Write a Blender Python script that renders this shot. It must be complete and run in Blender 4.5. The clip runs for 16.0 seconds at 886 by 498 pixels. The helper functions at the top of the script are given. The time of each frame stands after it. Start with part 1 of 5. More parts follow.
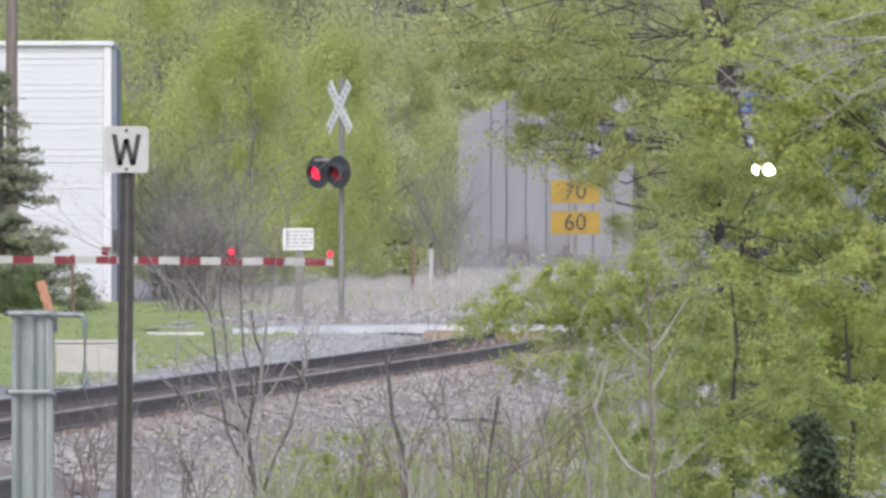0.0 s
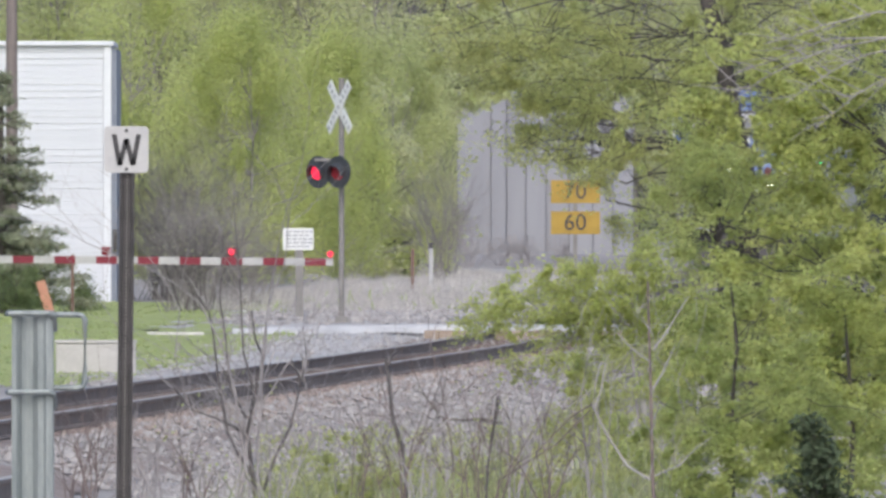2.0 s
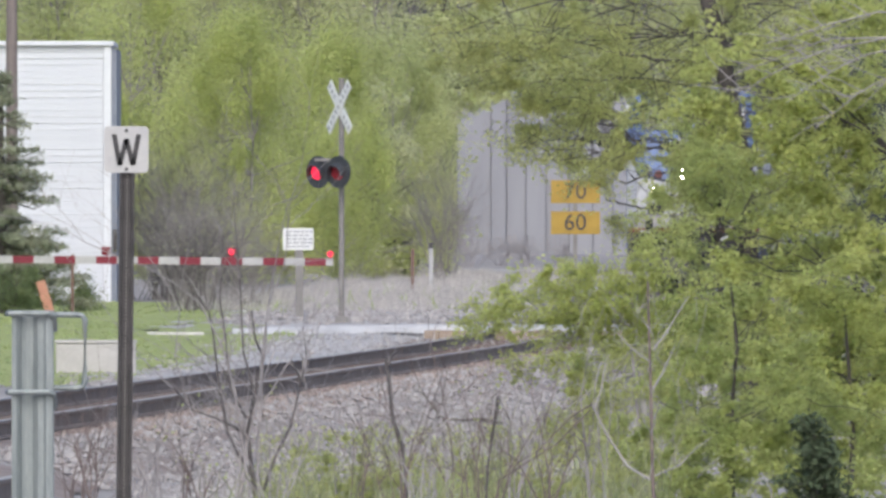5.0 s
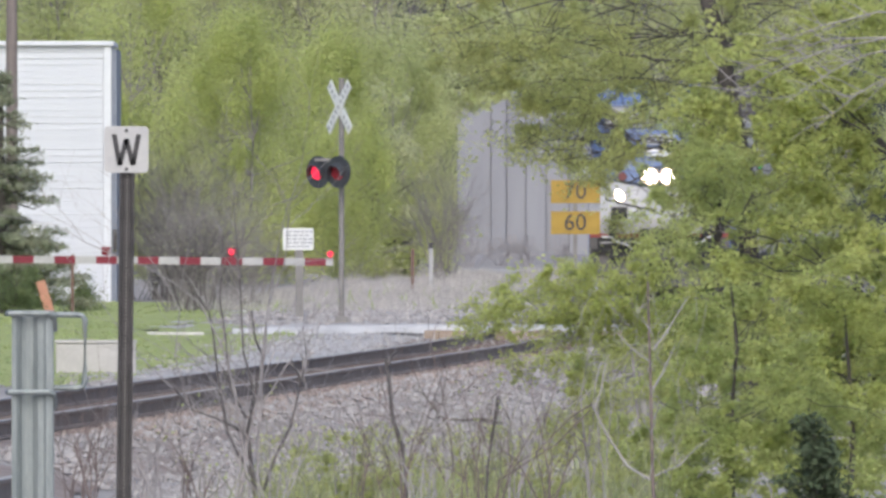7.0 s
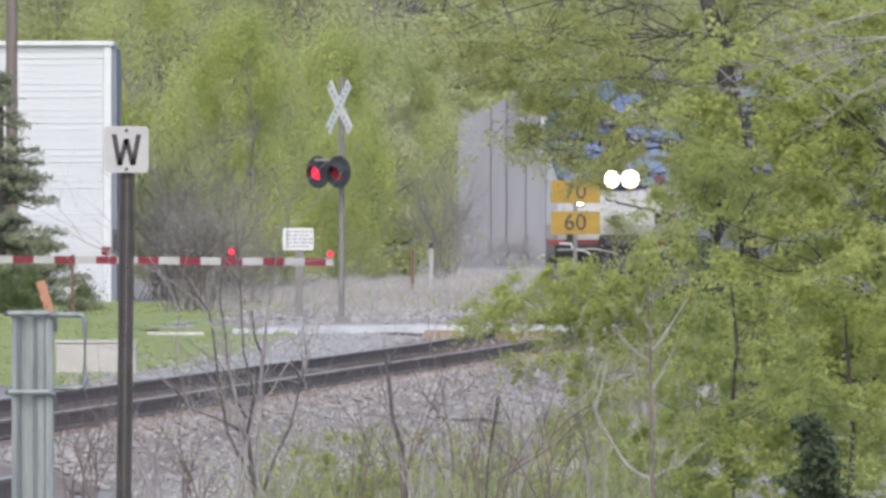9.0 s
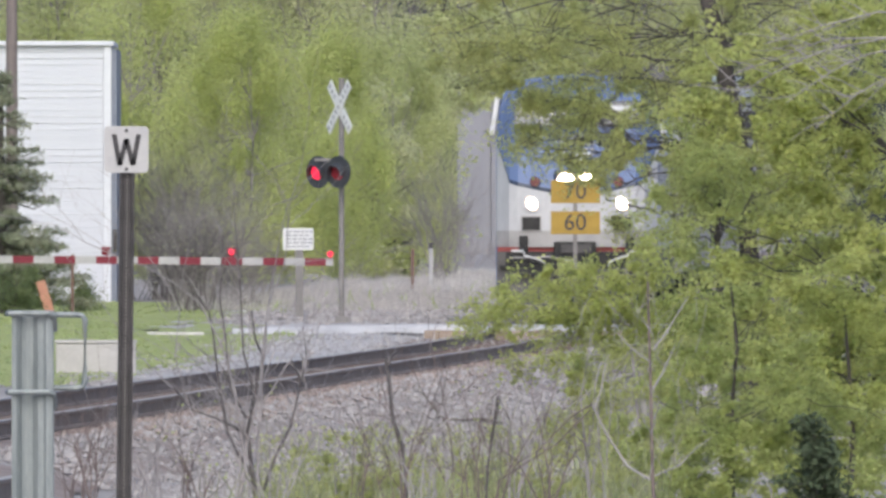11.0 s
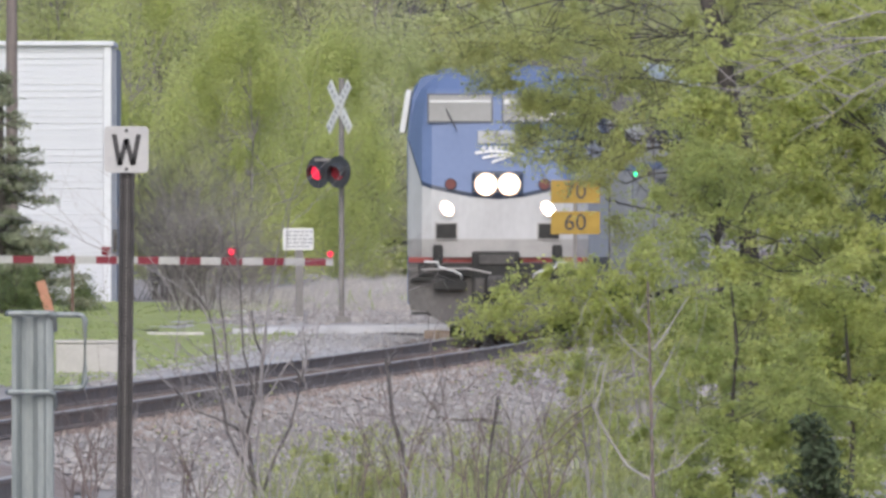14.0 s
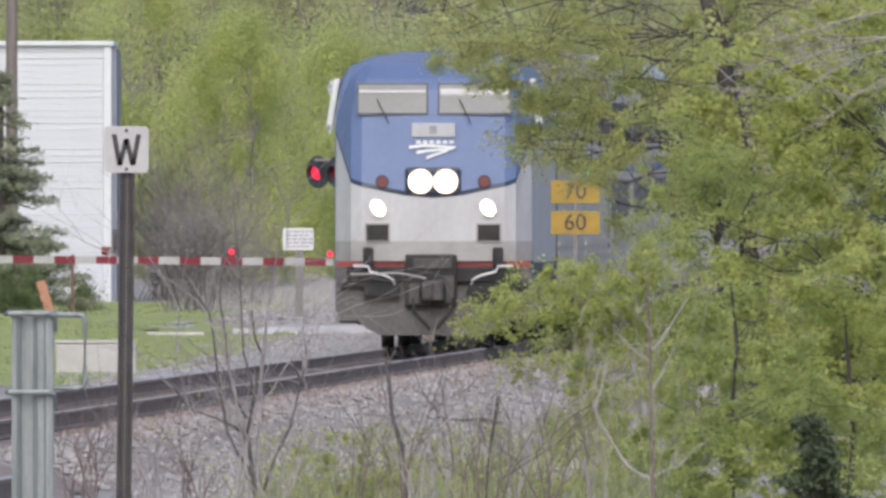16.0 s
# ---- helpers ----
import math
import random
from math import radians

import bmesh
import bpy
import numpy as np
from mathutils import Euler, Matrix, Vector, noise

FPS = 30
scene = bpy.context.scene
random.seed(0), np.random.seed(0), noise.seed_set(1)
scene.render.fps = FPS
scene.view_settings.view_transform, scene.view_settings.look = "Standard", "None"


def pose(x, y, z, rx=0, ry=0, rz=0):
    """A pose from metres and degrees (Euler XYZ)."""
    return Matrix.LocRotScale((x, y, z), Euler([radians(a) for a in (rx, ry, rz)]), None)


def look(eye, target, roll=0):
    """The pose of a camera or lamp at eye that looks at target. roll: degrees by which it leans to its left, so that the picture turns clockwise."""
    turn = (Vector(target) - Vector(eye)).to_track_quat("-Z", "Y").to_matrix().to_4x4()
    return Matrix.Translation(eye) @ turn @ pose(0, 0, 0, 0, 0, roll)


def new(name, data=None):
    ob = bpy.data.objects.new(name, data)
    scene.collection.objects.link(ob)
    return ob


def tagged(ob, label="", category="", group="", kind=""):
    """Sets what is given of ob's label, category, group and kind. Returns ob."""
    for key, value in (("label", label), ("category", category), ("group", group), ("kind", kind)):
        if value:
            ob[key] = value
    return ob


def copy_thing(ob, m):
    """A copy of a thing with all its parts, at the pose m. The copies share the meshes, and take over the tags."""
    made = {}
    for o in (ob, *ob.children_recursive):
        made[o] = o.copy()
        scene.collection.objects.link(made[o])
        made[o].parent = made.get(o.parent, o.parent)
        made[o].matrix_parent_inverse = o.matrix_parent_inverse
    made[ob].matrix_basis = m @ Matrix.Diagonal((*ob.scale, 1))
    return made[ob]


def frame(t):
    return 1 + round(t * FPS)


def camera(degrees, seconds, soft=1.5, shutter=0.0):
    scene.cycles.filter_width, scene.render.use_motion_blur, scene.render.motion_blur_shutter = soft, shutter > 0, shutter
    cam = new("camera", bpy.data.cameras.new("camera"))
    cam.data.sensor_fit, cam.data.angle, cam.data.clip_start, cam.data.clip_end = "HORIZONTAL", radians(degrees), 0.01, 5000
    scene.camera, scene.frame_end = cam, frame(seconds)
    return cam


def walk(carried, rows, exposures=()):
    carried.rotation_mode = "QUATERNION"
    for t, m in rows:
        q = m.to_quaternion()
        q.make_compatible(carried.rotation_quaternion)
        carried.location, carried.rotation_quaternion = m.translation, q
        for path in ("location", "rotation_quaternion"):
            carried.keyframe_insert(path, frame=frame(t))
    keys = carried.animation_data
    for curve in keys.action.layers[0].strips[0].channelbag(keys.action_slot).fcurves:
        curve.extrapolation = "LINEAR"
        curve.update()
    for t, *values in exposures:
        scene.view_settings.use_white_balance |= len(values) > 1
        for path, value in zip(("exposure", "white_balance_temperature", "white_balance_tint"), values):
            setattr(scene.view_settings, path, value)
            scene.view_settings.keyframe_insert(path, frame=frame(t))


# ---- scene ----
cam = camera(1.2478, 16.0, soft=3.1)
STILL = pose(0, 0, 1.68, 90 - 0.0167, 0, 0)
walk(cam, [(0.0, STILL), (16.0, STILL)], exposures=[(0.0, 0.14, 5880, 8), (9.0, 0.11, 5880, 8), (12.0, 0.09, 5920, 9), (16.0, 0.01, 5960, 9.5)])

# ---- light: a bright overcast spring day ----
world = bpy.data.worlds.new("overcast_sky")
scene.world = world
world.use_nodes = True
wn = world.node_tree
sky = wn.nodes.new("ShaderNodeTexSky")
sky.sky_type = "NISHITA"
sky.sun_disc = False
sky.sun_elevation = radians(40)
sky.sun_rotation = radians(183)
sky.dust_density = 4.0
wn.links.new(sky.outputs[0], wn.nodes["Background"].inputs[0])
wn.nodes["Background"].inputs[1].default_value = 0.15
sun = new("sun", bpy.data.lights.new("sun", "SUN"))
sun.data.energy = 0.9
sun.data.angle = radians(40)
sun.data.color = (1.0, 0.96, 0.9)
sun.matrix_world = look((-5, -99, 85), (0, 0, 0))


# ---- materials ----
def mat(name, a, b=None, scale=8.0, rough=0.8, metal=0.0, bump=0.0, fine=0.0, rnd=0.0, island=False, glow=None, through_light=0.0, stretch=(1, 1, 1), coat=0.0, spec=0.5):
    """Two colours mixed by noise at two scales, per-piece variation, bump, and light passing through thin leaves."""
    m = bpy.data.materials.new(name)
    m.use_nodes = True
    n, l = m.node_tree.nodes, m.node_tree.links
    bs = n["Principled BSDF"]
    bs.inputs["Roughness"].default_value = rough
    bs.inputs["Metallic"].default_value = metal
    bs.inputs["Coat Weight"].default_value = coat
    bs.inputs["Specular IOR Level"].default_value = spec
    b = b or a
    co = n.new("ShaderNodeTexCoord")
    mp = n.new("ShaderNodeMapping")
    mp.inputs["Scale"].default_value = stretch
    l.new(co.outputs["Object"], mp.inputs[0])
    n1 = n.new("ShaderNodeTexNoise")
    n1.inputs["Scale"].default_value = scale
    n1.inputs["Detail"].default_value = 4
    l.new(mp.outputs[0], n1.inputs["Vector"])
    n2 = n.new("ShaderNodeTexNoise")
    n2.inputs["Scale"].default_value = scale * 9
    n2.inputs["Detail"].default_value = 3
    l.new(mp.outputs[0], n2.inputs["Vector"])
    ad = n.new("ShaderNodeMath")
    ad.operation = "MULTIPLY_ADD"
    l.new(n2.outputs[0], ad.inputs[0])
    ad.inputs[1].default_value = 0.5
    l.new(n1.outputs[0], ad.inputs[2])
    rp = n.new("ShaderNodeMapRange")
    rp.inputs[1].default_value, rp.inputs[2].default_value = 0.52, 0.98
    l.new(ad.outputs[0], rp.inputs[0])
    mx = n.new("ShaderNodeMix")
    mx.data_type = "RGBA"
    mx.inputs[6].default_value, mx.inputs[7].default_value = (*a, 1), (*b, 1)
    l.new(rp.outputs[0], mx.inputs[0])
    col = mx.outputs[2]
    if rnd:
        src = n.new("ShaderNodeNewGeometry").outputs["Random Per Island"] if island else n.new("ShaderNodeObjectInfo").outputs["Random"]
        mr = n.new("ShaderNodeMapRange")
        mr.inputs[3].default_value, mr.inputs[4].default_value = 1 - rnd, 1 + rnd
        l.new(src, mr.inputs[0])
        hs = n.new("ShaderNodeHueSaturation")
        l.new(mr.outputs[0], hs.inputs["Value"])
        mh = n.new("ShaderNodeMapRange")
        mh.inputs[3].default_value, mh.inputs[4].default_value = 0.5 - rnd * 0.05, 0.5 + rnd * 0.05
        l.new(src, mh.inputs[0])
        l.new(mh.outputs[0], hs.inputs["Hue"])
        l.new(col, hs.inputs["Color"])
        col = hs.outputs[0]
    l.new(col, bs.inputs["Base Color"])
    if bump:
        bp = n.new("ShaderNodeBump")
        bp.inputs["Strength"].default_value = bump
        bp.inputs["Distance"].default_value = fine or 0.02
        l.new(ad.outputs[0], bp.inputs["Height"])
        l.new(bp.outputs[0], bs.inputs["Normal"])
    if glow:
        bs.inputs["Emission Color"].default_value = (*glow[:3], 1)
        bs.inputs["Emission Strength"].default_value = glow[3]
    if through_light:
        tr = n.new("ShaderNodeBsdfTranslucent")
        l.new(col, tr.inputs[0])
        mi = n.new("ShaderNodeMixShader")
        mi.inputs[0].default_value = through_light
        l.new(bs.outputs[0], mi.inputs[1])
        l.new(tr.outputs[0], mi.inputs[2])
        l.new(mi.outputs[0], n["Material Output"].inputs[0])
    return m


M_GRAVEL = mat("gravel", (0.27, 0.245, 0.235), (0.45, 0.42, 0.405), 0.9, 1.0, bump=0.8, fine=0.05, spec=0.1)
M_PALEGRAVEL = mat("pale_gravel", (0.40, 0.38, 0.37), (0.58, 0.555, 0.545), 1.1, 1.0, bump=0.7, fine=0.05, spec=0.1)
M_BALLAST = mat("ballast", (0.25, 0.20, 0.18), (0.39, 0.335, 0.31), 1.4, 1.0, bump=0.9, fine=0.05, spec=0.1)
M_STONE = mat("stone", (0.32, 0.295, 0.285), (0.45, 0.42, 0.41), 3.0, 1.0, rnd=0.22, island=True)
M_BROWNSTONE = mat("brown_stone", (0.25, 0.195, 0.172), (0.37, 0.307, 0.275), 3.0, 0.9, rnd=0.22, island=True)
M_ROAD = mat("road_surface", (0.52, 0.50, 0.49), (0.72, 0.70, 0.69), 1.1, 1.0, bump=0.3, spec=0.1)
M_LAWN = mat("lawn", (0.29, 0.34, 0.14), (0.43, 0.46, 0.20), 0.7, 1.0, bump=0.6, fine=0.05, spec=0.1)
M_BLADE = mat("grass_blade", (0.30, 0.36, 0.14), (0.42, 0.47, 0.20), 0.6, 0.8, rnd=0.2, island=True, through_light=0.3)
M_OLIVEBLADE = mat("olive_weed", (0.23, 0.255, 0.12), (0.36, 0.375, 0.19), 0.6, 0.8, rnd=0.3, island=True, through_light=0.3)
M_STRAW = mat("dry_grass", (0.42, 0.39, 0.365), (0.55, 0.52, 0.49), 1.0, 0.9, rnd=0.3, island=True, through_light=0.2)
M_RAIL = mat("rusty_rail", (0.22, 0.185, 0.17), (0.33, 0.28, 0.26), 2.0, 1.0, 0.0, bump=0.2, spec=0.08)
M_RAILTOP = mat("worn_rail_head", (0.42, 0.40, 0.38), (0.56, 0.53, 0.51), 2.0, 0.6, 0.3)
M_TIE = mat("weathered_tie", (0.17, 0.13, 0.115), (0.29, 0.23, 0.20), 3.0, 1.0, bump=0.6, rnd=0.25, stretch=(0.3, 3, 3), spec=0.08)
M_TIMBER = mat("tan_timber", (0.30, 0.23, 0.18), (0.44, 0.36, 0.29), 3.0, 1.0, rnd=0.15, bump=0.3, stretch=(3, 0.4, 3), spec=0.1)
M_CLAP = mat("white_clapboard", (0.585, 0.60, 0.635), (0.665, 0.68, 0.715), 0.8, 0.7, rnd=0.03, bump=0.15, stretch=(0.4, 1, 4))
M_TRIM = mat("white_trim", (0.67, 0.685, 0.715), (0.74, 0.755, 0.785), 2.0, 0.6)
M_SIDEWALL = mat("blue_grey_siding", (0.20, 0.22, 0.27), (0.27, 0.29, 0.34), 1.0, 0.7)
M_METALSIDE = mat("grey_metal_siding", (0.25, 0.25, 0.275), (0.31, 0.31, 0.335), 0.4, 0.6, 0.1, stretch=(1, 1, 0.15))
M_WOODPOLE = mat("weathered_pole", (0.15, 0.125, 0.125), (0.25, 0.21, 0.20), 4.0, 0.95, bump=0.5, stretch=(4, 4, 0.3))
M_BARK = mat("bark", (0.07, 0.06, 0.056), (0.135, 0.118, 0.108), 5.0, 0.95, bump=0.8, fine=0.03, stretch=(2, 2, 0.5))
M_PALEBARK = mat("pale_bark", (0.30, 0.275, 0.26), (0.46, 0.435, 0.42), 7.0, 0.9, bump=0.4)
M_REDBARK = mat("brown_bark", (0.15, 0.115, 0.105), (0.24, 0.19, 0.175), 7.0, 0.9, bump=0.4)
M_DARKTWIG = mat("dark_twig", (0.09, 0.08, 0.078), (0.16, 0.145, 0.14), 2.0, 0.95)
M_SHRUBTWIG = mat("brown_grey_twig", (0.23, 0.208, 0.203), (0.34, 0.312, 0.305), 2.0, 0.95)
M_TWIG = mat("grey_twig", (0.30, 0.27, 0.265), (0.44, 0.41, 0.405), 2.0, 0.95)
LEAF = dict(rough=0.6, rnd=0.17, island=True, through_light=0.58, spec=0.15)
# colours of the far leaves are paled and evened to stand for haze
LEAFAR = dict(LEAF, rnd=0.13)
M_LEAF_WILLOW = mat("willow_leaf", (0.53, 0.58, 0.22), (0.69, 0.73, 0.33), 0.35, **LEAFAR)
M_LEAF_FAR = mat("far_leaf", (0.53, 0.575, 0.265), (0.695, 0.71, 0.39), 0.25, **LEAFAR)
M_LEAF_OLIVE = mat("olive_leaf", (0.52, 0.54, 0.30), (0.67, 0.675, 0.42), 0.3, **LEAFAR)
M_LEAF_NEAR = mat("young_leaf", (0.435, 0.48, 0.148), (0.59, 0.62, 0.235), 0.9, **LEAF)
M_LEAF_GREEN = mat("fresh_leaf", (0.415, 0.47, 0.165), (0.55, 0.59, 0.235), 0.9, **LEAF)
M_LEAF_HANG = mat("hanging_leaf", (0.44, 0.475, 0.18), (0.585, 0.60, 0.255), 0.6, **LEAF)
M_LEAF_DARK = mat("dark_leaf", (0.17, 0.215, 0.10), (0.27, 0.31, 0.15), 0.9, **LEAF)
M_NEEDLE = mat("spruce_needle", (0.18, 0.21, 0.13), (0.28, 0.29, 0.19), 1.5, 0.8, rnd=0.35, island=True)
M_DARKNEEDLE = mat("dark_needle", (0.05, 0.072, 0.034), (0.095, 0.12, 0.06), 1.5, 0.8, rnd=0.3, island=True)
M_SIGNWHITE = mat("sign_white", (0.68, 0.68, 0.68), (0.76, 0.76, 0.76), 5.0, 0.5)
M_WPLATE = mat("whistle_plate", (0.46, 0.45, 0.45), (0.54, 0.53, 0.52), 9.0, 0.5, bump=0.05)
M_BLACK = mat("black_paint", (0.035, 0.033, 0.035), (0.06, 0.057, 0.06), 8.0, 0.5)
M_HOUSING = mat("signal_black", (0.03, 0.033, 0.04), (0.07, 0.075, 0.085), 6.0, 0.45)
M_GREYINK = mat("grey_lettering", (0.25, 0.25, 0.27), (0.4, 0.4, 0.42), 9.0, 0.6)
M_DARKPOST = mat("dark_steel_post", (0.045, 0.042, 0.043), (0.085, 0.078, 0.08), 6.0, 0.6, 0.3, bump=0.2)
M_GALV = mat("galvanised_steel", (0.22, 0.245, 0.245), (0.36, 0.385, 0.38), 9.0, 0.55, 0.35, bump=0.15, stretch=(3, 3, 0.4))
M_MAST = mat("grey_mast", (0.19, 0.177, 0.17), (0.28, 0.262, 0.25), 3.0, 0.7, 0.1)
M_YELLOW = mat("speed_yellow", (0.34, 0.22, 0.034), (0.43, 0.28, 0.045), 6.0, 0.6)
M_GATERED = mat("gate_red", (0.165, 0.011, 0.028), (0.22, 0.019, 0.038), 6.0, 0.5)
M_GATEWHITE = mat("gate_white", (0.38, 0.375, 0.375), (0.48, 0.47, 0.47), 6.0, 0.5)
M_REDGLOW = mat("red_lamp_lit", (0.6, 0.02, 0.03), glow=(1.0, 0.025, 0.085, 1.0), rough=0.3)
M_REDDIM = mat("red_lamp_dark", (0.20, 0.015, 0.025), (0.26, 0.02, 0.03), rough=0.25)
M_ORANGE = mat("orange_paint", (0.44, 0.20, 0.135), (0.53, 0.27, 0.18), 5.0, 0.6)
M_RUST = mat("rusty_steel", (0.15, 0.09, 0.072), (0.22, 0.14, 0.11), 5.0, 0.9)
M_CONCRETE = mat("grey_concrete", (0.44, 0.42, 0.42), (0.55, 0.53, 0.53), 2.0, 1.0, bump=0.2, spec=0.1)
M_BLUE = mat("loco_blue", (0.13, 0.18, 0.33), (0.15, 0.205, 0.365), 1.2, 0.45, spec=0.35)
M_NAVY = mat("loco_dark_stripe", (0.02, 0.03, 0.06), (0.03, 0.045, 0.08), 1.2, 0.4)
M_SILVER = mat("loco_silver", (0.48, 0.48, 0.49), (0.58, 0.58, 0.59), 1.5, 0.7, 0.0, stretch=(1, 1, 0.5), spec=0.06)
M_LEDGE = mat("dusty_grey", (0.34, 0.33, 0.32), (0.44, 0.42, 0.41), 3.0, 0.8)
M_REDSTRIPE = mat("red_stripe", (0.24, 0.045, 0.04), (0.30, 0.06, 0.055), 3.0, 0.5)
M_PLOUGH = mat("dusty_plough", (0.085, 0.08, 0.077), (0.16, 0.15, 0.145), 1.6, 0.85)
M_PILOT = mat("dusty_pilot", (0.05, 0.047, 0.047), (0.12, 0.112, 0.108), 2.0, 0.8)
M_UNDER = mat("underframe_black", (0.018, 0.018, 0.018), (0.045, 0.043, 0.04), 4.0, 0.8)
M_WINDOW = mat("windscreen_glass", (0.22, 0.22, 0.215), (0.27, 0.27, 0.265), 1.0, 0.35, spec=0.3)
M_NUMBER = mat("number_board", (0.45, 0.46, 0.48), (0.52, 0.53, 0.55), 3.0, 0.4)
M_STEEL = mat("stainless_steel", (0.50, 0.475, 0.43), (0.60, 0.575, 0.53), 1.0, 0.8, 0.0, stretch=(1, 0.1, 8), spec=0.06)
M_COACHROOF = mat("coach_roof", (0.50, 0.50, 0.51), (0.62, 0.62, 0.63), 1.0, 0.35, 0.4)
# darker than the sides: shade on the coach ends put into the colour
M_COACHEND = mat("shaded_coach_end", (0.13, 0.125, 0.125), (0.20, 0.195, 0.19), 1.2, 0.8)
M_DARKGLASS = mat("dark_glass", (0.05, 0.05, 0.052), (0.08, 0.08, 0.08), 2.0, 0.35, spec=0.15)
M_HEADLIGHT = mat("headlight_lit", (1, 0.95, 0.85), glow=(1.0, 0.88, 0.68, 60.0), rough=0.2)
M_DITCH = mat("ditch_light_lit", (1, 0.95, 0.85), glow=(1.0, 0.88, 0.70, 30.0), rough=0.2)
# glowing rim colour that imitates the warm fringe of lamp glare
M_GLARE = mat("lamp_glare_fringe", (0.9, 0.8, 0.7), glow=(1.0, 0.60, 0.34, 1.3), rough=0.2)
M_GREEN = mat("green_lamp_lit", (0.05, 0.5, 0.2), glow=(0.05, 1.0, 0.3, 2.5), rough=0.3)
M_MARKER = mat("marker_lens", (0.16, 0.055, 0.055), (0.20, 0.07, 0.065), 4.0, 0.3)


# ---- building helpers ----
def part(name, bm, material, parent=None, label=""):
    """Links a bmesh as one mesh object, under a thing or a part."""
    me = bpy.data.meshes.new(name)
    bm.to_mesh(me)
    bm.free()
    for m in (material if isinstance(material, (list, tuple)) else [material]):
        me.materials.append(m)
    ob = new(name, me)
    ob.parent = parent
    return tagged(ob, label)


def raw(name, verts, faces, material, parent=None, label=""):
    me = bpy.data.meshes.new(name)
    me.from_pydata(verts, [], faces)
    me.materials.append(material)
    ob = new(name, me)
    ob.parent = parent
    return tagged(ob, label)


def empty(name, m, label, category, group="", kind=""):
    ob = new(name)
    ob.matrix_basis = m
    return tagged(ob, label, category, group, kind)


def box(x0, x1, y0, y1, z0, z1, bevel=0.0, bm=None):
    bm = bm or bmesh.new()
    r = bmesh.ops.create_cube(bm, size=1, matrix=Matrix.Translation(((x0 + x1) / 2, (y0 + y1) / 2, (z0 + z1) / 2)) @ Matrix.Diagonal((x1 - x0, y1 - y0, z1 - z0, 1)))
    if bevel:
        es = list({e for v in r["verts"] for e in v.link_edges})
        bmesh.ops.bevel(bm, geom=es, offset=bevel, segments=2, affect="EDGES", profile=0.5)
    return bm


def cyl(p, q, r0, r1=None, seg=12, bm=None):
    bm = bm or bmesh.new()
    p, q = Vector(p), Vector(q)
    turn = (q - p).to_track_quat("Z", "Y").to_matrix().to_4x4()
    bmesh.ops.create_cone(bm, cap_ends=True, segments=seg, radius1=r0, radius2=r0 if r1 is None else r1, depth=(q - p).length, matrix=Matrix.Translation((p + q) / 2) @ turn)
    return bm


def tube(pts, r, seg=8):
    """A bent pipe through points."""
    bm = bmesh.new()
    rings = []
    for i, p in enumerate(pts):
        p = Vector(p)
        d = (Vector(pts[min(i + 1, len(pts) - 1)]) - Vector(pts[max(i - 1, 0)])).normalized()
        t = d.to_track_quat("Z", "Y").to_matrix()
        rings.append([bm.verts.new(p + t @ Vector((r * math.cos(a), r * math.sin(a), 0))) for a in [k * 2 * math.pi / seg for k in range(seg)]])
    for a, b in zip(rings, rings[1:]):
        for k in range(seg):
            bm.faces.new((a[k], a[(k + 1) % seg], b[(k + 1) % seg], b[k]))
    bm.faces.new(rings[0][::-1])
    bm.faces.new(rings[-1])
    return bm


def text(name, body, size, material, parent, m, bold=0.0, deep=0.004, label=""):
    cu = bpy.data.curves.new(name, "FONT")
    cu.body, cu.size, cu.align_x, cu.align_y = body, size, "CENTER", "CENTER"
    cu.extrude, cu.offset = deep, bold
    tmp = bpy.data.objects.new(name, cu)
    scene.collection.objects.link(tmp)
    me = bpy.data.meshes.new_from_object(tmp.evaluated_get(bpy.context.evaluated_depsgraph_get()))
    bpy.data.objects.remove(tmp)
    me.materials.clear()
    me.materials.append(material)
    ob = new(name, me)
    ob.parent = parent
    ob.matrix_basis = m
    return tagged(ob, label)


def section(pts, z0, z1):
    """A rolled section: an outline in plan, drawn up from z0 to z1."""
    bm = bmesh.new()
    a = [bm.verts.new((x, y, z0)) for x, y in pts]
    b = [bm.verts.new((x, y, z1)) for x, y in pts]
    for i in range(len(pts)):
        j = (i + 1) % len(pts)
        bm.faces.new((a[i], a[j], b[j], b[i]))
    bm.faces.new(a[::-1])
    bm.faces.new(b)
    return bm


FACE = pose(0, 0, 0, 90, 0, 0)      # turns a plate or text upright, to face the camera's side


# ---- plan: one straight track, seen almost end on ----
SLANT = 0.01934
TURN = -math.degrees(math.atan(SLANT))


def track_x(y):
    return SLANT * y - 12.02


def rail_z(y):
    d = y - 614.0
    if d < 0:
        return 0.0
    return 1e-5 * d * d if d < 120 else 0.144 + 0.0024 * (d - 120)


def smooth(a, b, v):
    t = min(1, max(0, (v - a) / (b - a)))
    return t * t * (3 - 2 * t)


def ground_z(x, y):
    u = x - track_x(y)
    z = rail_z(y)
    if u > 0:
        z += -0.19 - 0.36 * smooth(1.45, 3.2, u)
    else:
        low = -0.32 + 0.22 * smooth(600, 700, y)
        z += -0.19 + (low + 0.19) * smooth(1.45, 3.0, -u)
    if abs(u) > 1.6:
        z += 0.05 * noise.noise(Vector((x * 0.8, y * 0.12, 3.0))) + 0.02 * noise.noise(Vector((x * 3.1, y * 0.5, 7.0)))
    return z


